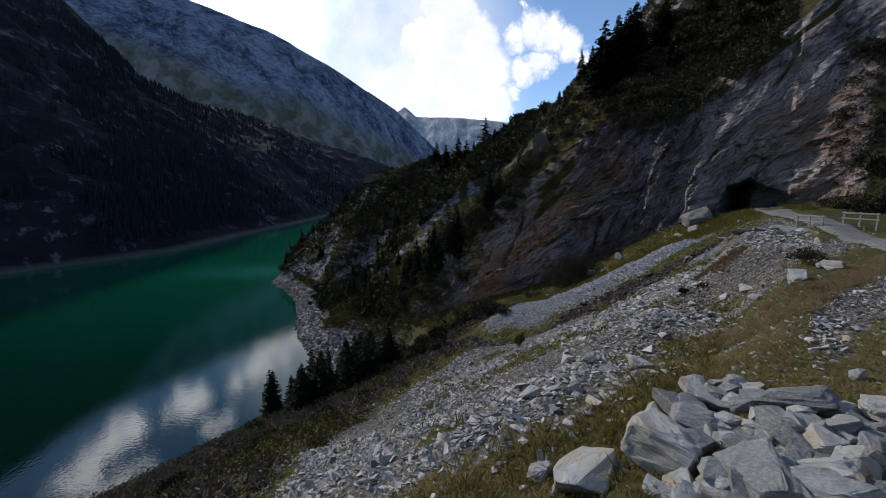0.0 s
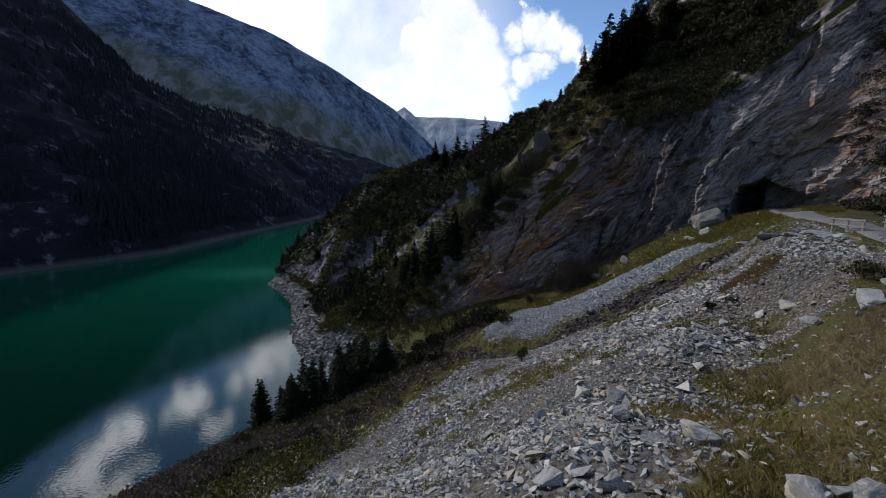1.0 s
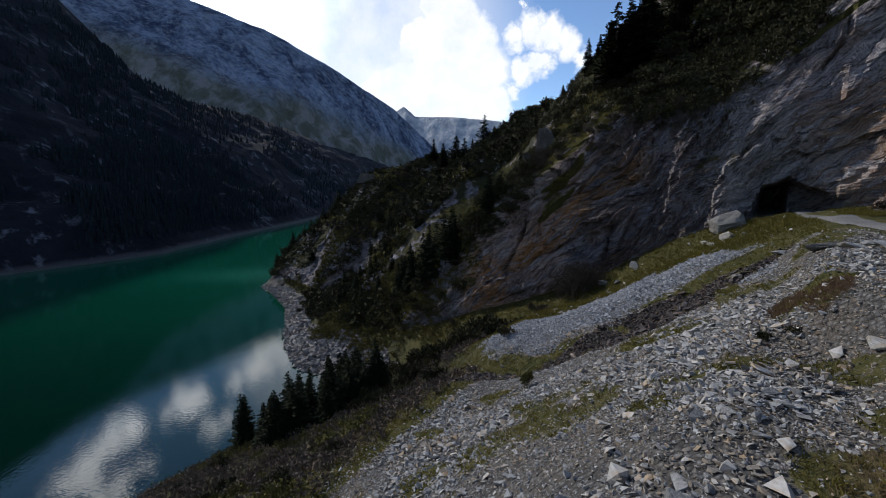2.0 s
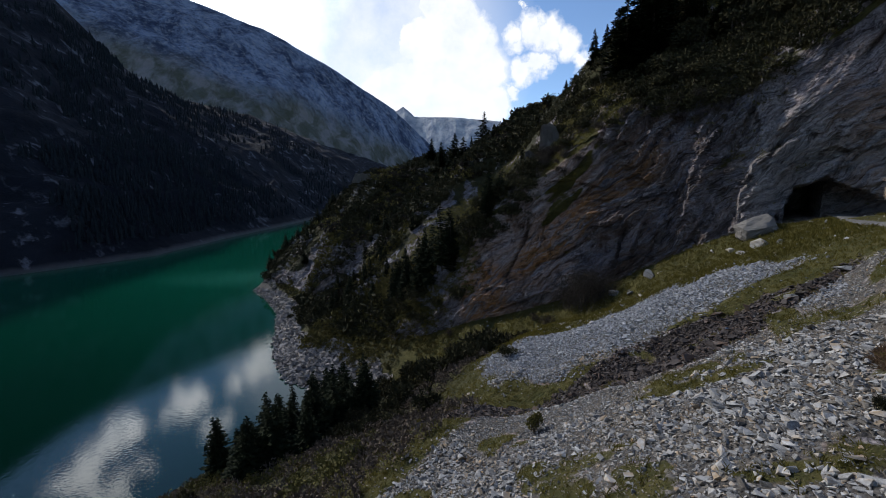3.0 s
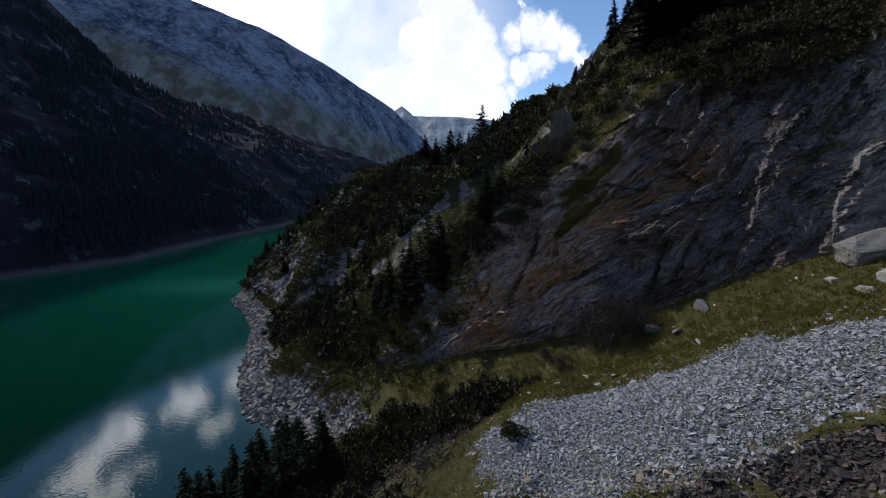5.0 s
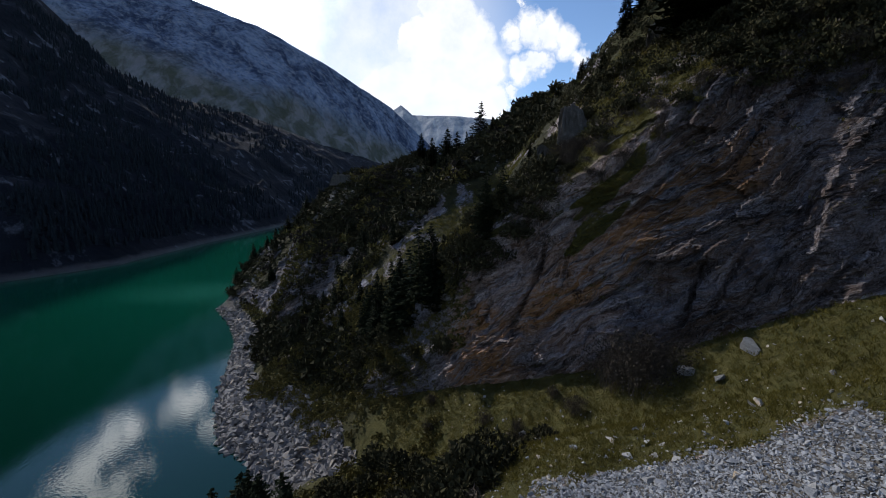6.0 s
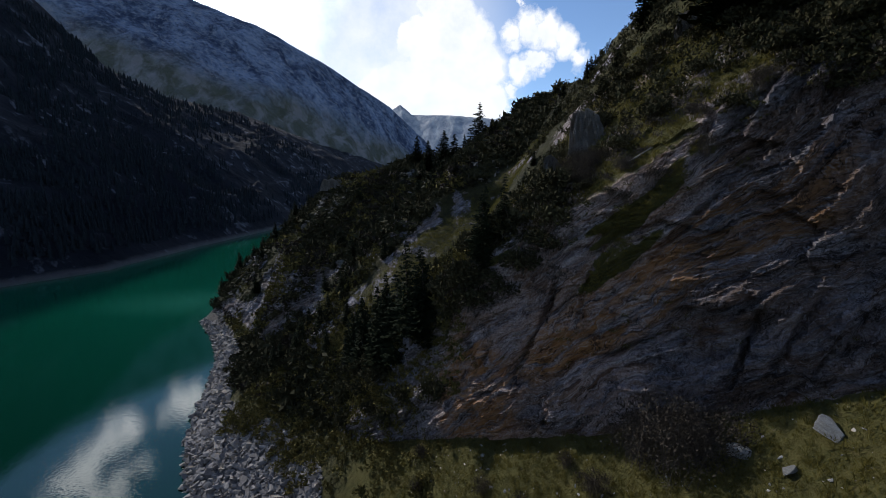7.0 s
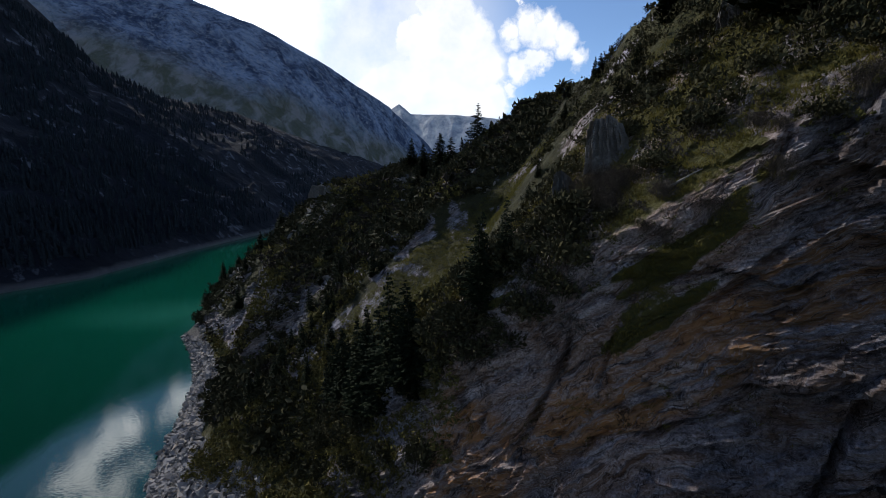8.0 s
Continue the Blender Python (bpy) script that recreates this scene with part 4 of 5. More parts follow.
# ---- loose stone ----
def coarse(s, d):
    """Where the rubble is blocky (1) and where it is fine grit (0)."""
    x, y = plan(s, d)
    return step(fbm(x * 0.16, y * 0.16, 27, 4) + 0.25 * between(s, 6, 13, 2) * between(d, 30, 44, 3), -0.12, 0.22)


s, d = spots(rng, 66000, -6, 34, 12, 53, lambda m, s, d: m["scree"] + np.where((s > -1.5) & (d < 29), 0.34, 0.05))
big = coarse(s, d)
size = np.clip(rng.lognormal(-2.15, 0.45, len(s)) * (1 + 1.0 * big * rng.uniform(0.3, 1.3, len(s))) * np.where(d < 24, 0.85, 1.0), 0.06, 0.75)
warm = (fbm(*plan(s * 0.22, d * 0.22), 5, 3) + rng.normal(0, 0.22, len(s))) > 0.26
for name, pick, mat, label in (("scree_rubble", ~warm, stone_mat, "pale grey slabby rubble covering the open slope"), ("brown_rubble", warm, tan_stone_mat, "weathered brownish rubble among the grey scree")):
    tagged(strewn(name, PLATES + LUMPS[:3], on_ground(s[pick], d[pick], 0.02) + np.array((0, 0, 0.12)) * size[pick][:, None], size[pick], mat, rng, 0.35), label, "rubble", kind="stuff")
s, d = spots(rng, 42000, -4, 16, 23, 52, lambda m, s, d: m["scree"] * (1 - 0.6 * coarse(s, d)))
size = rng.uniform(0.06, 0.15, len(s))
tagged(strewn("fine_gravel", CHIPS, on_ground(s, d, 0.02), size, tan_stone_mat, rng, 0.4), "fine brownish-grey gravel between the larger stones", "gravel", kind="stuff")
s, d = spots(rng, 48000, 4, 38, 50, 73, lambda m, s, d: m["scree"] + 0.012)
size = np.clip(rng.lognormal(-1.72, 0.42, len(s)), 0.08, 0.8)
tagged(strewn("blue_scree", PLATES + LUMPS, on_ground(s, d, 0.02) + np.array((0, 0, 0.10)) * size[:, None], size, blue_stone_mat, rng, 0.4), "blue-grey scree tongue below the rock wall", "scree", kind="stuff")
s, d = spots(rng, 26000, 3, 34, 38, 58, lambda m, s, d: m["earth"])
size = np.clip(rng.lognormal(-1.45, 0.5, len(s)), 0.1, 1.1)
tagged(strewn("gully_stones", PLATES, on_ground(s, d, 0.02) + np.array((0, 0, 0.1)) * size[:, None], size, dark_stone_mat, rng, 0.4), "dark brown stones in the eroded gully", "stones", kind="stuff")
s, d = spots(rng, 34000, -4, 30, -12, 18.5, lambda m, s, d: np.where((s < 2) | ((s < 4.2) & (d < 12)), np.where(s > 1.5, 0.22, 0.09), 0.2) + 0.85 * m["scree"])
size = np.clip(rng.lognormal(-1.95, 0.5, len(s)), 0.07, 0.65)
tagged(strewn("slope_stones", PLATES, on_ground(s, d, 0.02) + np.array((0, 0, 0.1)) * size[:, None], size, stone_mat, rng, 0.35), "flat grey stones lying among the grass", "stones", kind="stuff")
s, d = spots(rng, 7000, -2, 62, 62, 84, lambda m, s, d: 0.25 + 0.6 * step(d, np.interp(s, *TONGUE_UP.T) + 7, np.interp(s, *TONGUE_UP.T)))
size = np.clip(rng.lognormal(-1.85, 0.6, len(s)), 0.07, 1.0)
tagged(strewn("meadow_stones", PLATES + LUMPS, on_ground(s, d, 0.0) + np.array((0, 0, 0.05)) * size[:, None], size, stone_mat, rng, 0.4), "scattered pale stones in the grass under the wall", "stones", kind="stuff")
# the drawn-down shore
u, w = np.concatenate([rng.uniform(72, 130, 11000), rng.uniform(130, 205, 8000)]), rng.uniform(-0.15, 1.0, 19000)
ds, zs = knots_at(u)
beach_d = ds[2] + (ds[3] - ds[2]) * w - 3
beach_z = ground_at(u, beach_d)
ok = (beach_z > -0.4) & (beach_z < 5.0 + 3 * fbm(u * 0.1, beach_d * 0.1, 2, 3))
u, beach_d = u[ok], beach_d[ok]
size = np.clip(rng.lognormal(-0.15, 0.5, len(u)), 0.35, 2.8)
tagged(strewn("shore_stones", PLATES, on_ground(u, beach_d, 0.05), size, beach_mat, rng, 0.45), "bare pale stones on the drawn-down lake shore", "stones", kind="stuff")
u = rng.uniform(56, 88, 4000)
beach_d = rng.uniform(-20, 72, 4000)
z0 = ground_at(u, beach_d)
ok = (z0 > -0.4) & (z0 < 4)
u, beach_d = u[ok], beach_d[ok]
size = np.clip(rng.lognormal(-0.8, 0.4, len(u)), 0.2, 1.5)
tagged(strewn("shore_rubble", PLATES + LUMPS, on_ground(u, beach_d, 0.05), size, beach_mat, rng, 0.4), "grey rubble along the near shore of the lake", "stones", kind="stuff")

# ---- boulders: s, d, width, height ----
BOULDERS = [(1.18, 7.76, 1.46, 1.0), (2.04, 6.60, 1.35, 0.6), (-0.76, 10.88, 1.68, 0.85), (1.21, 9.72, 1.24, 0.6), (0.90, 10.77, 1.32, 0.42), (0.29, 11.69, 0.72, 0.43), (0.51, 9.57, 0.55, 0.4), (0.66, 8.72, 0.57, 0.45),
            (-0.47, 9.80, 1.09, 0.52), (-0.04, 10.11, 0.4, 0.35), (-0.83, 9.19, 1.10, 0.4), (-0.73, 8.46, 0.55, 0.36), (0.11, 8.44, 0.68, 0.4), (-1.42, 8.69, 0.55, 0.75), (-1.05, 8.40, 0.45, 0.52), (-0.21, 7.22, 1.33, 0.75),
            (-0.85, 7.41, 1.40, 0.68), (-1.69, 8.78, 0.5, 1.1), (-1.51, 10.31, 0.72, 0.4)]
LONERS = [(2.80, 13.28, 1.02, 0.56), (4.74, 14.74, 0.6, 0.5), (3.57, 13.06, 0.76, 0.38), (3.85, 10.76, 0.35, 0.5), (5.17, 10.80, 0.72, 0.36), (-1.95, 13.43, 0.4, 0.5), (2.88, 6.51, 0.5, 0.4), (-0.21, 9.02, 0.5, 0.43),
          (-0.46, 8.51, 0.4, 0.3), (1.57, 9.53, 0.72, 0.3), (1.06, 11.66, 0.83, 0.38), (-0.05, 11.34, 0.54, 0.34), (0.3, 11.9, 0.45, 0.4), (8.9, 73.9, 2.6, 1.5), (10.5, 72.5, 1.5, 0.8), (7.2, 72.2, 1.2, 0.7), (12.0, 78.0, 1.3, 0.7), (24, 79.5, 1.4, 0.9),
          (40, 76, 1.6, 0.9), (42, 74.5, 1.2, 0.7), (45, 73, 1.0, 0.6), (27, 81.5, 1.8, 1.0), (22, 82, 2.0, 1.2)]
# stones beside the track and single blocks in the rubble
TRACKSIDE = [(1.7, 45.9, 2.2, 0.4), (0.7, 44.9, 1.8, 0.38), (-0.3, 45.2, 1.6, 0.35), (-1.2, 44.0, 2.0, 0.35), (-1.9, 43.7, 1.2, 0.35), (3.9, 53.8, 1.6, 0.6), (-2.6, 28.0, 1.2, 0.7), (-2.1, 28.7, 0.9, 0.5), (0.7, 31.4, 1.1, 0.4), (0.2, 26.1, 0.8, 0.4),
          (-1.2, 24.4, 1.3, 0.6), (5.9, 18.7, 1.0, 0.85), (6.6, 52.0, 1.3, 0.6), (9.5, 36.5, 1.2, 0.6), (10.4, 38.0, 1.0, 0.5), (42.4, 77.0, 1.1, 0.8)]


def boulder(s, d, wide, tall, label, group, sink=0.25, corners=(13, 21)):
    deep = wide * rng.uniform(0.6, 0.85)
    me = boulder_mesh("boulder", rng, (wide / 2, deep / 2, tall / 2), boulder_mat, corners)
    ob = new("boulder", me)
    x, y = plan(s, d)
    z = float(ground_at(s, d)[0]) + tall * (0.5 - sink)
    ob.matrix_world = pose(x, y, z, rng.uniform(-20, 20), rng.uniform(-20, 20), rng.uniform(0, 360))
    return tagged(ob, label, "boulder", group)


for s0, d0, w0, h0 in BOULDERS:
    boulder(s0, d0, w0 * 1.15, h0 * 1.0, "angular light grey gneiss boulder in a heap on the grass" if w0 > 0.9 else "smaller angular grey boulder wedged in the heap", "heaped boulders", 0.25)
for _ in range(150):
    w0 = rng.uniform(0.25, 1.0)
    boulder(rng.uniform(-2.6, 1.2), rng.uniform(6.2, 11.8), w0, w0 * rng.uniform(0.28, 0.6), "smaller angular grey boulder wedged in the heap", "heaped boulders", rng.uniform(-0.15, 0.35))
for s0, d0, w0, h0 in LONERS + TRACKSIDE:
    boulder(s0, d0, w0, h0, "flat pale boulder lying alone on the slope" if w0 > 0.9 else "small grey boulder lying in the grass", "scattered boulders")
pale_one = new("boulder", boulder_mesh("boulder", np.random.default_rng(3), (2.3, 1.75, 1.5), wall_boulder_mat, (44, 52)))
x, y = plan(9.6, 80.3)
pale_one.matrix_world = pose(x, y, float(ground_at(9.6, 80.3)[0]) + 0.55, 24, -22, -10)
tagged(pale_one, "large smooth pale boulder at the foot of the wall", "boulder")




def outcrop(s, d, wide, deep, tall, aim, label):
    """A ribbed crag that stands out of the slope: columns of broken rock round a bulging face."""
    u, w = np.meshgrid(np.linspace(-1, 1, 70), np.linspace(0, 1, 60), indexing="ij")
    off = rng.uniform(0, 40)
    crown = tall * (1 - 0.5 * np.abs(u + 0.25 * fbm(u * 2 + off, 0, 0, 3)) ** 4 + 0.16 * fbm(u * 5 + off, 0, 2, 3))
    z = -0.25 * tall + w * (crown + 0.25 * tall)
    bulge = (1 - u**4) * (1 - 0.35 * w**2) + 0.25 * fbm(u * 2 + off, w * 2, 1, 4)
    tilt = u * wide + 0.28 * tall * w + 0.5 * fbm(u * 3 + off, w * 4, 3, 3)
    ribs = blocks(tilt * 0.8 + off, w * tall * 0.16 + off, 19) * 0.55 + blocks(tilt * 2.1 + off, w * tall * 0.3, 71) * 0.45 + blocks(tilt * 4.5 + off, w * tall * 0.8, 43) * 0.2
    y = -deep * bulge - ribs
    narrow = 1 - 0.25 * w**2
    back = [np.stack([u[:, -1] * wide * f, np.full(70, deep * g), z[:, -1] * h - 0.25 * tall * (1 - h)], -1)[:, None] for f, g, h in ((0.34, 0.1, 0.93), (0.30, 0.9, 0.7), (0.36, 1.5, 0.0))]
    xyz = np.concatenate([np.stack([u * wide / 2 * narrow, y, z], -1), *back], 1)
    ob = sheet("crag", xyz[:, ::-1], crag_mat, False)
    x, y = plan(s, d)
    ob.matrix_world = pose(x, y, float(ground_at(s, d)[0]), 0, 0, aim)
    return tagged(ob, label, "rock crag", "pale crags")


outcrop(44.8, 95.0, 4.4, 1.5, 4.3, -52, "pale ribbed crag standing out of the grass slope")
outcrop(49.6, 96.5, 2.8, 1.0, 3.0, -52, "pale ribbed crag standing out of the grass slope")
outcrop(36.0, 101.5, 3.4, 1.0, 2.4, -45, "pale slabby crag in the grass under the spruces")
outcrop(159, 146, 11, 2.5, 3.6, -10, "low pale crag on the crest of the headland")
outcrop(171, 145, 7, 2.5, 3, -20, "low pale crag on the crest of the headland")

s, d = rng.uniform(84, 205, 2600), rng.uniform(92, 168, 2600)
x, y = plan(s, d)
ok = (fbm(x * 0.06, y * 0.06, 41, 4) > 0.12) & (ground_at(s, d) > 4) & ~((s + 0.5 * (d - 108) < 102) & (d > 98))
s, d = s[ok], d[ok]
size = np.clip(rng.lognormal(0.45, 0.4, len(s)), 0.7, 4.0)
tagged(strewn("headland_rocks", LUMPS + PLATES[:5], on_ground(s, d, 0.25), size, crag_mat, rng, 0.4), "grey rocks showing through the headland scrub", "rocks", kind="stuff")

# ---- conifers and shrubs ----
def part(name, me, parent, label=""):
    ob = new(name, me)
    ob.parent = parent
    return tagged(ob, label) if label else ob


def tapered(points, radii, sides=6):
    """A round tapering stem through the points."""
    v, t = [], []
    for n, (p, r) in enumerate(zip(points, radii)):
        for a in np.linspace(0, 2 * np.pi, sides, endpoint=False):
            v.append((p[0] + r * np.cos(a), p[1] + r * np.sin(a), p[2]))
        if n:
            for a in range(sides):
                b, c0, c1 = (a + 1) % sides, (n - 1) * sides, n * sides
                t += [(c0 + a, c0 + b, c1 + b), (c0 + a, c1 + b, c1 + a)]
    return np.array(v), np.array(t)


def conifer(rng, tall, wide, sparse=1.0, ragged=0.25):
    """Crown of drooping boughs, each a row of needle sprays. Returns vertices and triangles."""
    v, t = [], []
    levels = int(tall * 5.5 * sparse)
    for n in range(levels):
        f = (n + rng.uniform(0, 1.0)) / levels
        z = tall * (0.05 + 0.95 * f)
        reach = wide * ((1 - f) ** 0.7) * min(1.0, 0.55 + 3.0 * f) + 0.10
        for _ in range(max(5, int(13 * (1 - f) + 4))):
            a = rng.uniform(0, 2 * np.pi)
            r = reach * rng.uniform(1 - 2.2 * ragged, 1 + ragged * 0.6)
            droop = rng.uniform(0.0, 0.42) * r
            out = np.array((np.cos(a), np.sin(a), 0))
            side = np.array((-np.sin(a), np.cos(a), 0))
            sprays = 5 if r > 0.6 else 2
            for m in range(1 if r > 0.9 else 0, sprays):
                g0, g1 = m / sprays, (m + 1.3) / sprays
                # boughs hang, then turn up at the tip
                p0, p1 = out * r * g0 + (0, 0, z - droop * (g0 - 0.45 * g0**3)), out * r * g1 + (0, 0, z - droop * (g1 - 0.45 * g1**3))
                w = 0.17 * r * (1 - 0.45 * g0) * rng.uniform(0.6, 1.4) + 0.07
                low = (0, 0, -rng.uniform(0.02, 0.22))
                b = len(v)
                mid = (p0 + p1) / 2
                v += [p0, p1 + rng.normal(0, 0.06, 3), mid + side * w + low + rng.normal(0, 0.04, 3), mid - side * w + low + rng.normal(0, 0.04, 3)]
                t += [(b, b + 1, b + 2), (b, b + 3, b + 1)]
    return np.array(v), np.array(t)


def tree_proto(rng, tall, wide, sparse, ragged):
    root = new("spruce")
    stem = [(0, 0, -0.6), (0, 0, tall * 0.3), (0.02 * tall, 0, tall * 0.65), (0.01 * tall, 0, tall * 0.98)]
    part("trunk", tri_mesh("trunk", *tapered(stem, (0.022 * tall, 0.016 * tall, 0.009 * tall, 0.01)), bark_mat, True), root, "slender grey-brown trunk")
    part("crown", tri_mesh("crown", *conifer(rng, tall, wide, sparse, ragged), needle_mat), root, "dense dark green needle crown")
    return root


def bush_crown(rng, wide, tall, lobes, leaves, size):
    """A low crown of several lobes, each a cloud of small sprays."""
    v, t = [], []
    for _ in range(lobes):
        a, r = rng.uniform(0, 2 * np.pi), wide * 0.5 * np.sqrt(rng.uniform(0, 0.6))
        c = np.array((r * np.cos(a), r * np.sin(a), tall * rng.uniform(0.25, 0.6)))
        rad = np.array((wide * rng.uniform(0.18, 0.3), wide * rng.uniform(0.18, 0.3), tall * rng.uniform(0.28, 0.45)))
        for _ in range(leaves // lobes):
            n = rng.normal(0, 1, 3)
            n[2] = abs(n[2]) * 1.1 - 0.2
            n /= np.linalg.norm(n)
            p = c + n * rad * rng.uniform(0.65, 1.1)
            e = np.cross(n, rng.normal(0, 1, 3))
            e /= np.linalg.norm(e) + 1e-6
            up = n * 0.6 + np.array((0, 0, 0.22)) + rng.normal(0, 0.4, 3)
            k3 = size * rng.uniform(0.6, 1.5)
            b = len(v)
            v += [p - e * k3 * 0.5, p + e * k3 * 0.5, p + up * k3 + e * k3 * 0.15, p - up * k3 * 0.6]
            t += [(b, b + 1, b + 2), (b + 1, b, b + 3)]
    return np.array(v), np.array(t)


def twiggy(rng, wide, tall, count, thick=1.0):
    """Bare upright twigs fanning from the base."""
    v, t = [], []
    for _ in range(count):
        a, lean = rng.uniform(0, 2 * np.pi), rng.uniform(0.05, 0.62)
        base = np.array((rng.normal(0, wide * 0.14), rng.normal(0, wide * 0.14), 0))
        way2 = np.array((np.cos(a) * lean, np.sin(a) * lean, 1.0))
        long = tall * rng.uniform(0.35, 1.0)
        side = np.array((-np.sin(a), np.cos(a), 0)) * rng.uniform(0.015, 0.05) * thick
        for fork in range(5):
            f = rng.uniform(0.2, 0.8) if fork else 0
            p = base + way2 * long * f
            tip = p + (way2 + rng.normal(0, 0.35, 3) * (fork > 0)) * long * (1 - f)
            b = len(v)
            v += [p - side, p + side, tip]
            t += [(b, b + 1, b + 2)]
    return np.array(v), np.array(t)


def bush_proto(rng, name, wide, tall, mat, leaves, label, leaf=0.22):
    root = new(name)
    part("stem", tri_mesh("stem", *twiggy(rng, wide * 0.8, tall * 0.8, 14), bark_mat), root)
    part("foliage", tri_mesh("foliage", *bush_crown(rng, wide, tall, 7, leaves, leaf), mat), root, label)
    return root


spruces = [tree_proto(rng, 10, 2.8, 1.0, 0.22), tree_proto(rng, 10, 2.4, 1.0, 0.25), tree_proto(rng, 10, 3.2, 1.0, 0.3), tree_proto(rng, 10, 2.1, 0.95, 0.28), tree_proto(rng, 10, 2.6, 0.8, 0.38)]
pines = [bush_proto(rng, "dwarf_pine", 3.4, 2.2, pine_mat, 1100, "dense dark green needles", 0.17) for _ in range(4)]
larches = [bush_proto(rng, "young_conifer", 1.5, 2.2, olive_mat, 1500, "yellow-green needles", 0.10)]
shrubs = []
for _ in range(3):
    root = new("bare_shrub")
    part("twig_crown", tri_mesh("twig_crown", *twiggy(rng, 3.4, 2.7, 150, 0.25), twig_mat), root, "leafless grey-brown twigs")
    part("leaf_crown", tri_mesh("leaf_crown", *bush_crown(rng, 3.8, 3.1, 14, 3800, 0.06), brush_mat), root, "sparse brown autumn leaves")
    shrubs.append(root)
used = set()


def plant(kinds, s, d, tall, label, category, group, sink=0.25, ratio=10.0, z=None, slim=1.0):
    """Stand a copy of one of the prototypes at (s, d), scaled to its height."""
    proto = kinds[rng.integers(0, len(kinds))]
    x, y = plan(s, d)
    k4 = tall / ratio
    m = Matrix.LocRotScale((x, y, (float(ground_at(s, d)[0]) if z is None else z) - sink), Euler((rng.normal(0, 0.03), rng.normal(0, 0.03), rng.uniform(0, 6.28))), (k4 * slim * rng.uniform(0.9, 1.15), k4 * slim * rng.uniform(0.9, 1.15), k4))
    if proto.name in used:
        ob = copy_thing(proto, m)
        ob.matrix_basis = m
    else:
        used.add(proto.name)
        ob = proto
        ob.matrix_basis = m
    return tagged(ob, label, category, group)


# single trees on the skyline: x, y, height
for x, y, tall in [(19, 200, 15), (7.7, 210, 15), (1.7, 215, 12), (-3.5, 225, 11), (11.3, 205, 12), (-1, 212, 9), (15, 207, 9),
                   (38.4, 122, 9.5), (42, 124, 7), (44, 122, 6), (46, 128, 6.5), (40, 150, 5), (44, 165, 5), (36, 160, 4), (42, 178, 5), (38, 190, 5)]:
    plant(spruces, -0.786 * x + 0.618 * y, 0.618 * x + 0.786 * y, tall, "spruce standing against the sky on the ridge", "spruce tree", "ridge spruces")
GROVES = [  # s0, s1, d0, d1, count, least and greatest height, label, group
    (27, 34, 97, 106, 7, 11, 16, "tall spruce above the brow of the wall", "brow spruces"),
    (6, 26, 94, 112, 9, 5, 9, "dark spruce clinging to the steep rock above the road", "upper spruces"),
    (-12, 8, 92, 120, 8, 6, 10, "dark spruce clinging to the steep rock above the road", "upper spruces"),
    (55, 72, 36, 57, 36, 7.5, 12, "dark spruce in the grove above the lake", "lakeside spruces"),
    (100, 124, 92, 122, 14, 5, 8, "spruce among dwarf pines on the rocky slope", "slope spruces"),
    (100, 150, 100, 150, 26, 3.5, 7, "spruce among dwarf pines on the rocky slope", "slope spruces"),
    (146, 202, 112, 150, 26, 4, 8, "spruce on the headland over the lake", "headland spruces"),
    (96, 130, 126, 165, 12, 3, 6, "small spruce on the shoulder of the ridge", "shoulder spruces"),
    (40, 66, 108, 130, 6, 3, 5, "small spruce on the shoulder of the ridge", "shoulder spruces"),
]
for s0, s1, d0, d1, count, h0, h1, label, group in GROVES:
    for _ in range(count):
        plant(spruces, rng.uniform(s0, s1), rng.uniform(d0, d1), rng.uniform(h0, h1), label, "spruce tree", group, 0.5)
# on the steep rib: s, place between foot (3) and brow (4) of the wall, count, heights
for s0, s1, v0, v1, count, h0, h1, kinds, ratio, label, category, group in [
        (58, 74, 3.5, 3.75, 9, 11, 15, spruces, 10.0, "slender spruce on the nose of the rock rib", "spruce tree", "rib spruces"),
        (74, 90, 3.45, 3.7, 6, 10, 14, spruces, 10.0, "slender spruce on the nose of the rock rib", "spruce tree", "rib spruces"),
        (50, 58, 3.9, 4.15, 4, 5, 9, spruces, 10.0, "slender spruce on the nose of the rock rib", "spruce tree", "rib spruces"),
        (45, 58, 3.72, 4.3, 34, 1.6, 3.6, pines, 2.2, "dark bush on the edge of the rock wall", "dwarf pine", "edge bushes"),
        (40, 52, 3.9, 4.4, 12, 1.6, 3.4, shrubs, 3.2, "leafless grey shrub on the brow of the wall", "shrub", "brow shrubs"),
        (14, 40, 3.86, 4.2, 14, 1.2, 2.6, shrubs, 3.2, "leafless grey shrub on the brow of the wall", "shrub", "brow shrubs"),
        (57, 92, 3.1, 3.6, 26, 1.6, 3.6, pines, 2.2, "dark bush on the steep rock rib", "dwarf pine", "rib bushes"),
        (-24, -8, 3.02, 3.7, 30, 1.6, 3.4, pines, 2.2, "dark bush on the bank beside the track", "dwarf pine", "bank bushes")]:
    for _ in range(count):
        s2, v2 = rng.uniform(s0, s1), rng.uniform(v0, v1)
        d2, z2 = surface(np.array([s2]), np.array([v2]))
        plant(kinds, s2, float(d2[0]), rng.uniform(h0, h1), label, category, group, 0.3, ratio, float(z2[0]), 0.72 if kinds is spruces else 1.0)
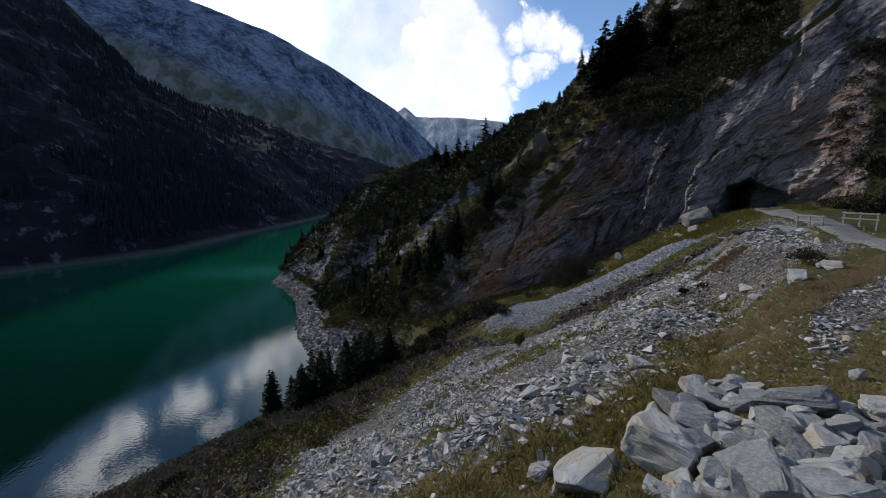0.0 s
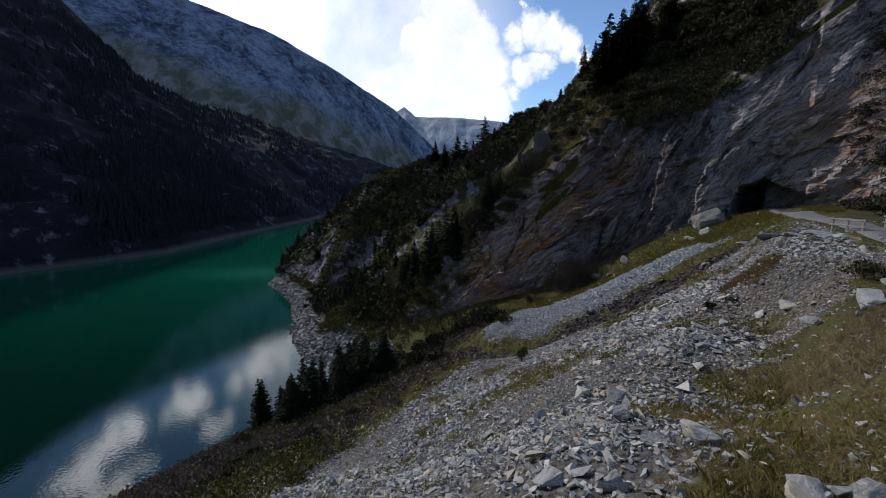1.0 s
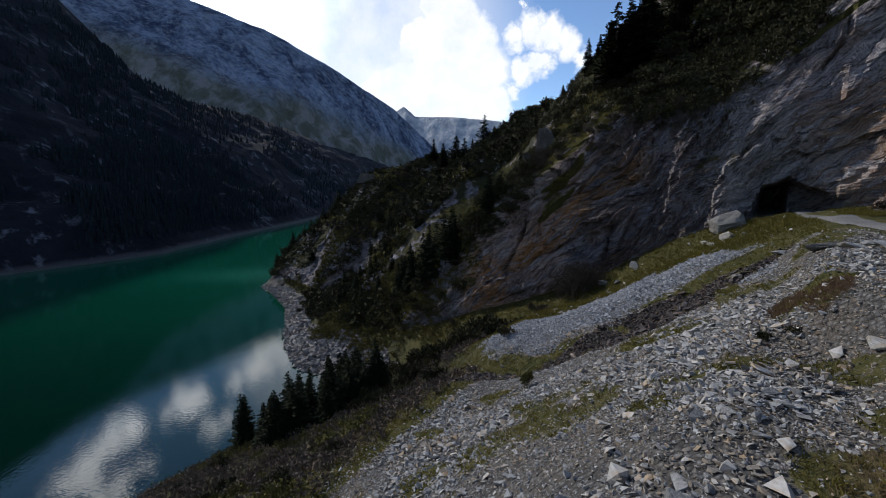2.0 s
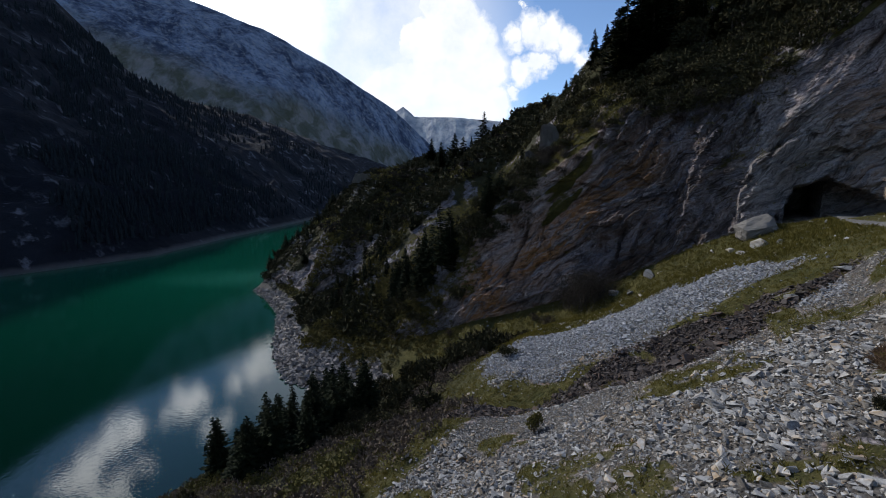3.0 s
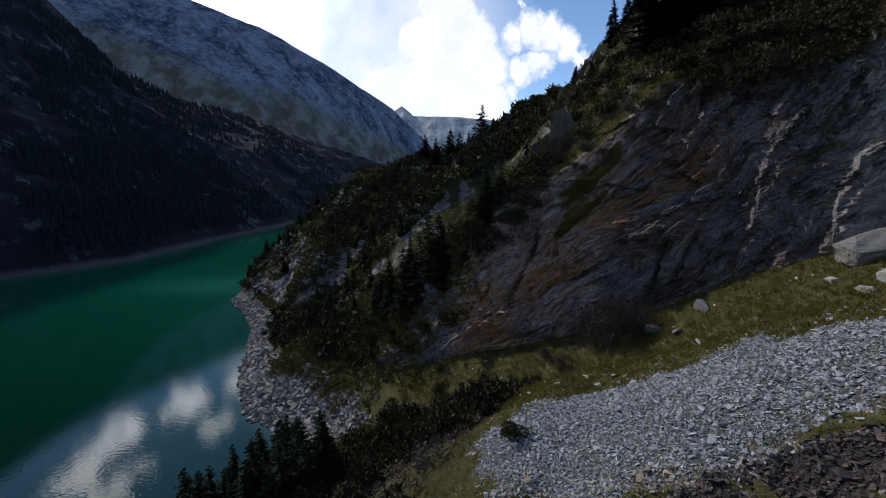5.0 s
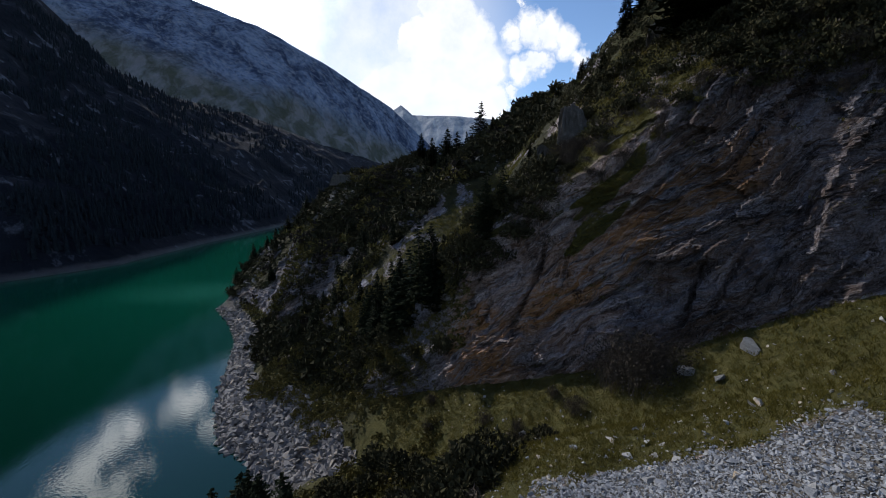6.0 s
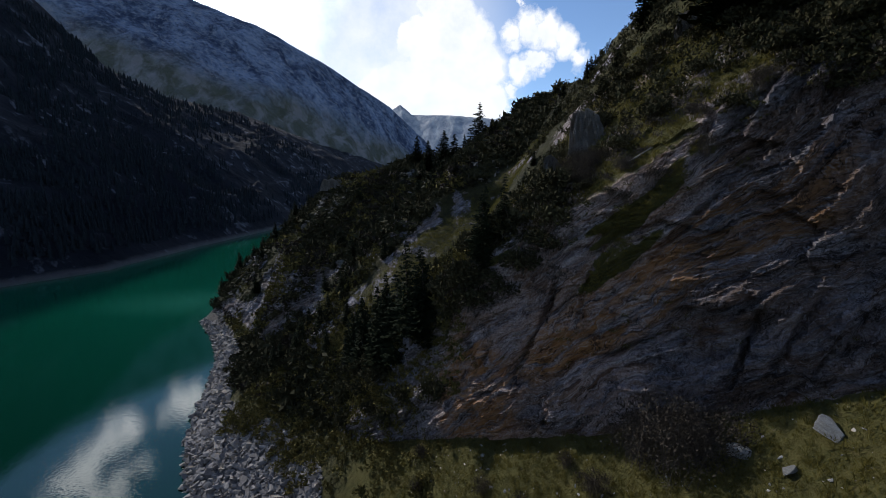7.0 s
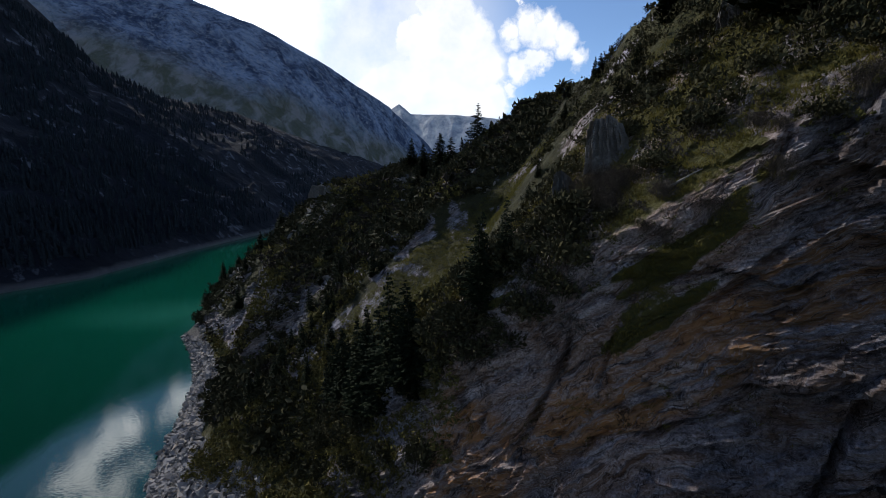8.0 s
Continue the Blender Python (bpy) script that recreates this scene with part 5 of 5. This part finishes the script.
THICKETS = [
    (30, 62, 6, 48, 20, 1.0, 2.0, pines, "dwarf_pine", "low dark dwarf pine on the lower slope", "lower dwarf pines"),
    (38, 66, 44, 74, 40, 1.8, 4.0, pines, "dwarf_pine", "low dark dwarf pine below the scree", "lower dwarf pines"),
    (104, 140, 88, 125, 34, 1.6, 3.2, pines, "dwarf_pine", "dark dwarf pine on the rocky lake slope", "slope dwarf pines"),
    (38, 60, 70, 82, 9, 1.2, 2.4, shrubs, "shrub", "leafless brown shrub at the foot of the wall", "bare shrubs"),
    (30, 46, 86, 104, 16, 1.4, 2.8, pines, "dwarf_pine", "dwarf pine on the grassy brow of the wall", "brow dwarf pines"),
    (-20, -7, 62, 84, 22, 1.4, 3.0, pines, "dwarf_pine", "dark bush on the bank beside the track", "bank bushes"),
    (4, 27, 88, 112, 34, 2.2, 4.4, pines, "dwarf_pine", "tall dark dwarf pine on the steep rock above the road", "upper dwarf pines"),
    (16, 31, 86, 98, 14, 1.4, 2.8, pines, "dwarf_pine", "dwarf pine on the grassy brow of the wall", "brow dwarf pines"),
]
for s0, s1, d0, d1, count, h0, h1, kinds, category, label, group in THICKETS:
    for _ in range(count):
        plant(kinds, rng.uniform(s0, s1), rng.uniform(d0, d1), rng.uniform(h0, h1), label, category.replace("_", " "), group, 0.15, 2.2 if kinds is pines else 3.2)
for s0, d0, tall, kinds, ratio, label in [(31.5, 80.8, 7.0, shrubs, 3.2, "large leafless brown shrub against the rock wall"), (29.6, 81.3, 5.6, shrubs, 3.2, "large leafless brown shrub against the rock wall"), (34.0, 81.5, 5.2, shrubs, 3.2, "large leafless brown shrub against the rock wall"), (29.5, 81.5, 3.2, shrubs, 3.2, "leafless brown shrub at the foot of the wall"),
                                          (37, 79, 2.6, shrubs, 3.2, "leafless brown shrub at the foot of the wall"), (31.8, 56.0, 1.5, pines, 2.2, "small round dwarf pine beside the scree"), (33, 57.5, 1.0, pines, 2.2, "small round dwarf pine beside the scree"), (20.4, 39.2, 1.7, larches, 2.2, "bushy yellow-green young conifer growing in the rubble"), (4.5, 34.1, 0.6, pines, 2.2, "small dark dwarf pine in the rubble"), (3.3, 34.4, 0.5, pines, 2.2, "small dark dwarf pine in the rubble"), (-1.7, 29.8, 1.0, pines, 2.2, "small dark dwarf pine in the rubble"), (44, 63, 2.4, shrubs, 3.2, "leafless brown shrub below the scree"), (47, 60, 2.8, shrubs, 3.2, "leafless brown shrub below the scree"), (41, 66, 2.2, shrubs, 3.2, "leafless brown shrub below the scree")]:
    plant(kinds, s0, d0, tall, label, "shrub" if kinds is shrubs else "conifer", "", 0.1, ratio)

# scrub that nobody could count
CLUMPS = [bush_crown(rng, 1.0, 0.75, 4, 40, 0.13) for _ in range(6)]
FAR_CLUMPS = [bush_crown(rng, 1.0, 0.8, 4, 28, 0.17) for _ in range(6)]
SOFT_CLUMPS = [bush_crown(rng, 1.0, 0.8, 5, 50, 0.095) for _ in range(6)]
s, d = np.concatenate([rng.uniform(80, 150, 7600), rng.uniform(140, 214, 6400)]), rng.uniform(86, 185, 14000)
ds, zs = knots_at(s)
x, y = plan(s, d)
n1 = fbm(x * 0.05, y * 0.05, 12, 4)
ok = (d > ds[2] + 1) & (ground_at(s, d) > 4.6 + 2 * n1) & (n1 > -0.5) & ~((s + 0.5 * (d - 108) < 106 - 6 * n1) & (d > 98) & (d < 146)) & ~((d > ds[3] - 1) & (d < ds[4] + 0.5) & (s > 118) & (s < 164) & (n1 < 0.04))
s, d = s[ok], d[ok]
keep = (fbm(*plan(s * 0.06, d * 0.06), 41, 4) < 0.17) | (rng.uniform(0, 1, len(s)) < 0.25)
s, d = s[keep], d[keep]
size = np.clip(rng.lognormal(0.7, 0.42, len(s)), 0.8, 5.5)
kind_of = fbm(*plan(s * 0.09, d * 0.09), 61, 3) + rng.normal(0, 0.10, len(s))
for name, pick, mat, label in (("pine_scrub", kind_of < 0.12, pine_mat, "dense dark dwarf pine scrub over the headland"), ("headland_heath", (kind_of >= 0.12) & (kind_of < 0.27), brush_mat, "brown autumn heath among the headland pines"),
                               ("headland_bushes", kind_of >= 0.27, rib_mat, "yellowing bushes among the headland pines")):
    tagged(strewn(name, FAR_CLUMPS, on_ground(s[pick], d[pick], -0.1), size[pick] * (1.0 if mat is pine_mat else 0.75), mat, rng, 0.12), label, "scrub", kind="stuff")
s, d = rng.uniform(56, 116, 4600), rng.uniform(54, 104, 4600)
x, y = plan(s, d)
n1 = fbm(x * 0.12, y * 0.12, 33, 3)
z0 = ground_at(s, d)
ok = (z0 > 4.0 + 3 * n1) & (n1 > -0.25)
s, d = s[ok], d[ok]
tagged(strewn("shore_scrub", CLUMPS, on_ground(s, d, -0.1), rng.uniform(0.8, 2.4, len(s)), rib_mat, rng, 0.12), "olive autumn scrub above the stony shore", "scrub", kind="stuff")
s, d = rng.uniform(-15, 75, 6000), rng.uniform(87, 170, 6000)
x, y = plan(s, d)
n1 = fbm(x * 0.06, y * 0.06, 15, 4)
ok = (n1 > np.where((s < 52) & (d < 112), 0.10, -0.05)) & ~((s > 68) & (s + 0.5 * (d - 108) > 78) & (d > 98) & (d < 146)) & (d > 89 + 4 * n1)
s, d = s[ok], d[ok]
size = rng.uniform(0.9, 2.8, len(s))
tagged(strewn("upper_scrub", SOFT_CLUMPS, on_ground(s, d, -0.1), size, pine_mat, rng, 0.12), "dark alpine scrub on the grassy upper slope", "scrub", kind="stuff")
s, d = rng.uniform(14, 80, 8000), rng.uniform(-25, 62, 8000)
x, y = plan(s, d)
n1 = fbm(x * 0.1, y * 0.1, 19, 4)
z0 = ground_at(s, d)
ok = (s + 3 * n1 > scree_end(d) + 1.0) & (z0 > 2.5) & ~((d > 46) & (s < 38))
s, d, n1 = s[ok], d[ok], n1[ok]
green = n1 + rng.normal(0, 0.12, len(s)) > 0.30
tagged(strewn("heath", SOFT_CLUMPS, on_ground(s[~green], d[~green], -0.1), rng.uniform(0.7, 1.9, (~green).sum()), heath_mat, rng, 0.15), "brown autumn heath and low bushes above the shore", "heath", kind="stuff")
tagged(strewn("green_heath", SOFT_CLUMPS, on_ground(s[green], d[green], -0.1), rng.uniform(0.7, 1.9, green.sum()), olive_mat, rng, 0.15), "olive green bushes among the brown heath", "heath", kind="stuff")
# scrub on the steep rib and on the bank beside the tunnel
for name, s0, s1, v0, v1, count, h0, h1, mat, label in [
        ("rib_scrub", 55, 112, 3.02, 4.15, 2000, 0.8, 2.0, rib_mat, "olive scrub clinging to the steep rock rib"),
        ("edge_scrub", 46, 60, 3.72, 4.3, 700, 0.6, 1.6, pine_mat, "dark scrub along the edge of the rock wall"),
        ("edge_brush", 42, 62, 3.66, 4.35, 700, 0.6, 1.7, twig_mat, "grey-brown brush along the edge of the rock wall"),
        ("brow_brush", 8, 46, 3.85, 4.6, 1300, 0.5, 1.5, twig_mat, "grey-brown brush on the brow of the wall"),
        ("upper_pines", 0, 25, 3.93, 4.95, 2600, 0.9, 2.4, pine_mat, "dark dwarf pine scrub over the brow of the wall"),
        ("brow_scrub", 6, 46, 3.8, 4.7, 1100, 0.5, 1.4, olive_mat, "low olive scrub on the brow of the wall"),
        ("bank_scrub", -30, -5.5, 2.15, 3.8, 3000, 0.6, 1.9, brush_mat, "dark scrub on the bank beside the tunnel")]:
    s, v2 = rng.uniform(s0, s1, count), rng.uniform(v0, v1, count)
    d, z0 = surface(s, v2)
    x, y = plan(s, d)
    ok = (fbm(x * 0.15 + count, y * 0.15, z0 * 0.15, 3) > (0.06 if name.startswith("brow") else -0.3 if name.startswith("upper") else -0.15)) & (z0 > 5)
    tagged(strewn(name, SOFT_CLUMPS if s0 < 50 else CLUMPS, np.stack([x, y, z0 - 0.15], -1)[ok], rng.uniform(h0, h1, ok.sum()), mat, rng, 0.2), label, "scrub", kind="stuff")

# grass
def tuft(rng, blades, width, spread):
    """A tuft of bent grass blades, one unit high."""
    v, t = [], []
    for _ in range(blades):
        a, r = rng.uniform(0, 6.28), spread * np.sqrt(rng.uniform(0, 1))
        p = np.array((r * np.cos(a), r * np.sin(a), -0.05))
        bend = np.array((rng.normal(0, 0.2), rng.normal(0, 0.2), rng.uniform(0.4, 1.0)))
        side = np.array((-np.sin(a), np.cos(a), 0)) * width
        b = len(v)
        v += [p - side, p + side, p + bend * 0.6 + side * 0.5, p + bend + np.array((bend[0], bend[1], -0.1)) * 0.5]
        t += [(b, b + 1, b + 2), (b, b + 2, b + 3)]
    return np.array(v), np.array(t)


FINE_TUFTS = [tuft(rng, 13, 0.014, 0.6) for _ in range(6)]
TUFTS = [tuft(rng, 10, 0.042, 0.8) for _ in range(6)]
s, d = spots(rng, 26000, -10, 6, 4, 38, lambda m, s, d: 0.04 * m["grass"] + 0.9 * m["gold"] * (0.4 + 0.6 * m["grass"]))
tagged(strewn("golden_grass", FINE_TUFTS, on_ground(s, d), rng.uniform(0.12, 0.28, len(s)), blade_mat, rng, 0.1), "dry golden autumn grass among the boulders", "grass", kind="stuff")
for s0, d0, rs, rd in ((2.1, 36.2, 0.9, 1.7), (3.6, 38.4, 0.8, 1.4)):
    a, r = rng.uniform(0, 6.28, 420), np.sqrt(rng.uniform(0, 1, 420))
    tagged(strewn("rusty_grass", FINE_TUFTS, on_ground(s0 + rs * r * np.cos(a), d0 + rd * r * np.sin(a)), rng.uniform(0.15, 0.32, 420), rust_blade_mat, rng, 0.15), "reddish-brown withered grass in the rubble", "grass", kind="stuff")
s, d = spots(rng, 13000, -7, 6, 3, 17, lambda m, s, d: m["grass"] * (1 - 0.75 * between(s, -4, -1, 0.5) * between(d, 13, 18, 1)))
tagged(strewn("heap_grass", FINE_TUFTS, on_ground(s, d), rng.uniform(0.09, 0.22, len(s)), heap_blade_mat, rng, 0.15), "short brown-green grass round the boulder heap", "grass", kind="stuff")
s, d = spots(rng, 19000, 1, 38, 0, 63, lambda m, s, d: m["grass"])
tagged(strewn("slope_grass", TUFTS, on_ground(s, d), rng.uniform(0.15, 0.42, len(s)), green_blade_mat, rng, 0.1), "tufts of yellow-green grass between the stones", "grass", kind="stuff")
s, d = spots(rng, 14000, -4, 64, 63, 85, lambda m, s, d: m["grass"] * (np.abs(s - 0.4 - 0.1 * (d - 74)) > 1.7))
tagged(strewn("wall_foot_grass", TUFTS, on_ground(s, d), rng.uniform(0.25, 0.6, len(s)), green_blade_mat, rng, 0.1), "yellow-green grass along the foot of the wall", "grass", kind="stuff")

s, v2 = rng.uniform(4, 57, 16000), rng.uniform(3.35, 4.1, 16000)
d, z0 = surface(s, v2)
ok = rng.uniform(0, 1, len(s)) < ledges(s, z0, v2)
x, y = plan(s, d)
tagged(strewn("ledge_grass", TUFTS, np.stack([x, y, z0], -1)[ok], rng.uniform(0.2, 0.5, ok.sum()), green_blade_mat, rng, 0.25), "tufts of olive grass on the ledges of the wall", "grass", kind="stuff")
s, d = rng.uniform(5, 58, 15000), rng.uniform(86.5, 112, 15000)
tagged(strewn("brow_grass", TUFTS, on_ground(s, d), rng.uniform(0.25, 0.6, len(s)), green_blade_mat, rng, 0.15), "rough yellow-green grass on the brow of the wall", "grass", kind="stuff")
d = rng.uniform(100, 144, 6000)
s = 98 - 0.5 * (d - 108) + rng.uniform(-22, 3, 6000)
tagged(strewn("meadow_grass", TUFTS, on_ground(s, d), rng.uniform(0.35, 0.7, len(s)), meadow_blade_mat, rng, 0.15), "green mountain meadow between the rocks", "grass", kind="stuff")
# forest on the opposite slope
CONES = []
for _ in range(4):
    v, t = [], []
    for lev in range(4):
        z0, r = lev * 0.24, 0.23 * (1 - lev * 0.2)
        for a in np.linspace(0, 6.28, 5, endpoint=False) + rng.uniform(0, 1):
            b = len(v)
            v += [(r * np.cos(a) * rng.uniform(0.7, 1.2), r * np.sin(a) * rng.uniform(0.7, 1.2), z0), (r * np.cos(a + 1.3), r * np.sin(a + 1.3), z0), (0, 0, z0 + 0.36)]
            t.append((b, b + 1, b + 2))
    CONES.append((np.array(v), np.array(t)))
rows, cols = opposite.shape[:2]
u, w = rng.uniform(6, rows * 0.66, 9000), rng.uniform(cols * 0.1, cols * 0.78, 9000)
iu, iw = u.astype(int), w.astype(int)
fu, fw = (u - iu)[:, None], (w - iw)[:, None]
p = (opposite[iu, iw] * (1 - fu) + opposite[iu + 1, iw] * fu) * (1 - fw) + (opposite[iu, iw + 1] * (1 - fu) + opposite[iu + 1, iw + 1] * fu) * fw
ok = (p[:, 2] > 9) & (fbm(p[:, 0] * 0.015, p[:, 1] * 0.015, p[:, 2] * 0.015, 4) > -0.12) & (p[:, 2] < 330)
p = p[ok]
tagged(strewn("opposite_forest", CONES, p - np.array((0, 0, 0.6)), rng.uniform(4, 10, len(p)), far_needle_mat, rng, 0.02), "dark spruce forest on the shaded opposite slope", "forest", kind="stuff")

# ---- track, rails, deadwood ----
TRACK = [(2.5, 108, 46.0), (1.6, 88, 46.05), (0.4, 74, 46.1), (-0.9, 60, 46.1), (-1.9, 53, 46.1), (-3.8, 46, 46.2), (-5.6, 38, 46.2), (-8.6, 29, 46.3), (-12.5, 20, 46.5), (-19, 4, 47.2), (-26, -20, 48.5)]
a = np.array(TRACK)
tt = np.linspace(0, 1, 90)
u = np.linspace(0, 1, len(a))
mid = np.stack([np.interp(tt, u, a[:, n]) for n in range(3)], -1)
for _ in range(14):
    mid[1:-1] = (mid[:-2] + 2 * mid[1:-1] + mid[2:]) / 4
strip = []
for off in np.linspace(-1.2, 1.2, 9):
    row = mid.copy()
    row[:, 0] += off
    rise = step(row[:, 1], 66, 79)
    row[:, 2] = 46.08 * rise + (ground_at(row[:, 0], np.minimum(row[:, 1], 79.0)) + 0.16) * (1 - rise) - 0.12 * (abs(off) > 1.1)
    px, py = plan(row[:, 0], row[:, 1])
    strip.append(np.stack([px, py, row[:, 2]], -1))
tagged(sheet("road", np.stack(strip), road_mat), "gravel track leading into the rock tunnel", "track", kind="structure")


def rail_fence(x0, y0, x1, y1):
    root = new("wooden_railing")
    long = math.hypot(x1 - x0, y1 - y0)

    def beam(name, size, at):
        bm = bmesh.new()
        bmesh.ops.create_cube(bm, size=1.0)
        bmesh.ops.scale(bm, vec=size, verts=bm.verts)
        bmesh.ops.bevel(bm, geom=bm.edges[:], offset=0.012, segments=1, affect="EDGES")
        me = bpy.data.meshes.new(name)
        bm.to_mesh(me)
        bm.free()
        me.materials.append(rail_mat)
        ob = part(name, me, root)
        ob.location = at
    for n in range(3):
        beam("post", (0.12, 0.12, 1.35), (n * long / 2, 0, 0.40))
    for z in (0.98, 0.55):
        beam("rail", (long + 0.3, 0.05, 0.12), (long / 2, -0.09, z))
    s0, d0 = -0.786 * x0 + 0.618 * y0, 0.618 * x0 + 0.786 * y0
    root.matrix_world = pose(x0, y0, float(ground_at(s0, d0)[0]), 0, 0, math.degrees(math.atan2(y1 - y0, x1 - x0)))
    return tagged(root, "weathered wooden railing beside the gravel track", "railing", "track railings")


for (s0, d0), (s1, d1) in (((-1.7, 45.6), (-3.2, 44.4)), ((-4.6, 46.6), (-6.4, 45.6))):
    rail_fence(*plan(s0, d0), *plan(s1, d1))


def dead_trunk(low, high):
    """A bleached stem with branch stubs that leans or lies from one place to another (s, d, height; None: on the ground)."""
    ends = []
    for n, (s0, d0, z0) in enumerate((low, high)):
        x, y = plan(s0, d0)
        ends.append(Vector((x, y, float(ground_at(s0, d0)[0]) + 0.15 + 0.5 * n if z0 is None else z0)))
    long = (ends[1] - ends[0]).length
    root = new("dead_trunk")
    pts = [(0, 0, -0.2), (0.04, 0, long * 0.4), (-0.04, 0.03, long * 0.75), (0.03, 0, long)]
    part("stem", tri_mesh("stem", *tapered(pts, (0.11, 0.09, 0.06, 0.025)), dead_mat, True), root)
    for n in range(4):
        b = part("branch_stub", tri_mesh("branch_stub", *tapered([(0, 0, 0), (0.02, 0, 0.25), (0, 0, 0.5)], (0.03, 0.02, 0.006), 5), dead_mat), root)
        b.matrix_basis = pose(0, 0, long * (0.3 + 0.16 * n), 60 + 10 * n, 0, 95 * n)
    root.matrix_world = Matrix.Translation(ends[0]) @ (ends[1] - ends[0]).to_track_quat("Z", "Y").to_matrix().to_4x4()
    return tagged(root, "bleached dead trunk leaning on the rocky slope", "dead tree")


dead_trunk((47.9, 86.0, 47.2), (45.7, 86.4, 50.8))
dead_trunk((38.0, 87.3, 55.3), (35.9, 87.3, 56.6))
dead_trunk((42.0, 73.4, None), (43.6, 76.0, None))
dead_trunk((63.8, 68.4, None), (63.4, 71.0, None))

# ---- single stones of the scree, as pieces of the hillside ----
shapes = [tri_mesh("stone", v, t, stone_mat) for v, t in PLATES]
s, d = spots(rng, 900, 1.5, 20, 17, 40, lambda m, s, d: m["scree"])
for n in range(min(290, len(s))):
    x, y = plan(s[n], d[n])
    k5 = float(np.clip(rng.lognormal(-1.0, 0.4), 0.22, 1.1))
    ob = new("stone", shapes[n % len(shapes)])
    ob.parent = hillside
    ob.matrix_basis = Matrix.LocRotScale((x, y, float(ground_at(s[n], d[n])[0]) + 0.14 * k5), Euler((rng.normal(0, 0.3), rng.normal(0, 0.3), rng.uniform(0, 6.28))), (k5, k5, k5 * rng.uniform(0.8, 1.4)))
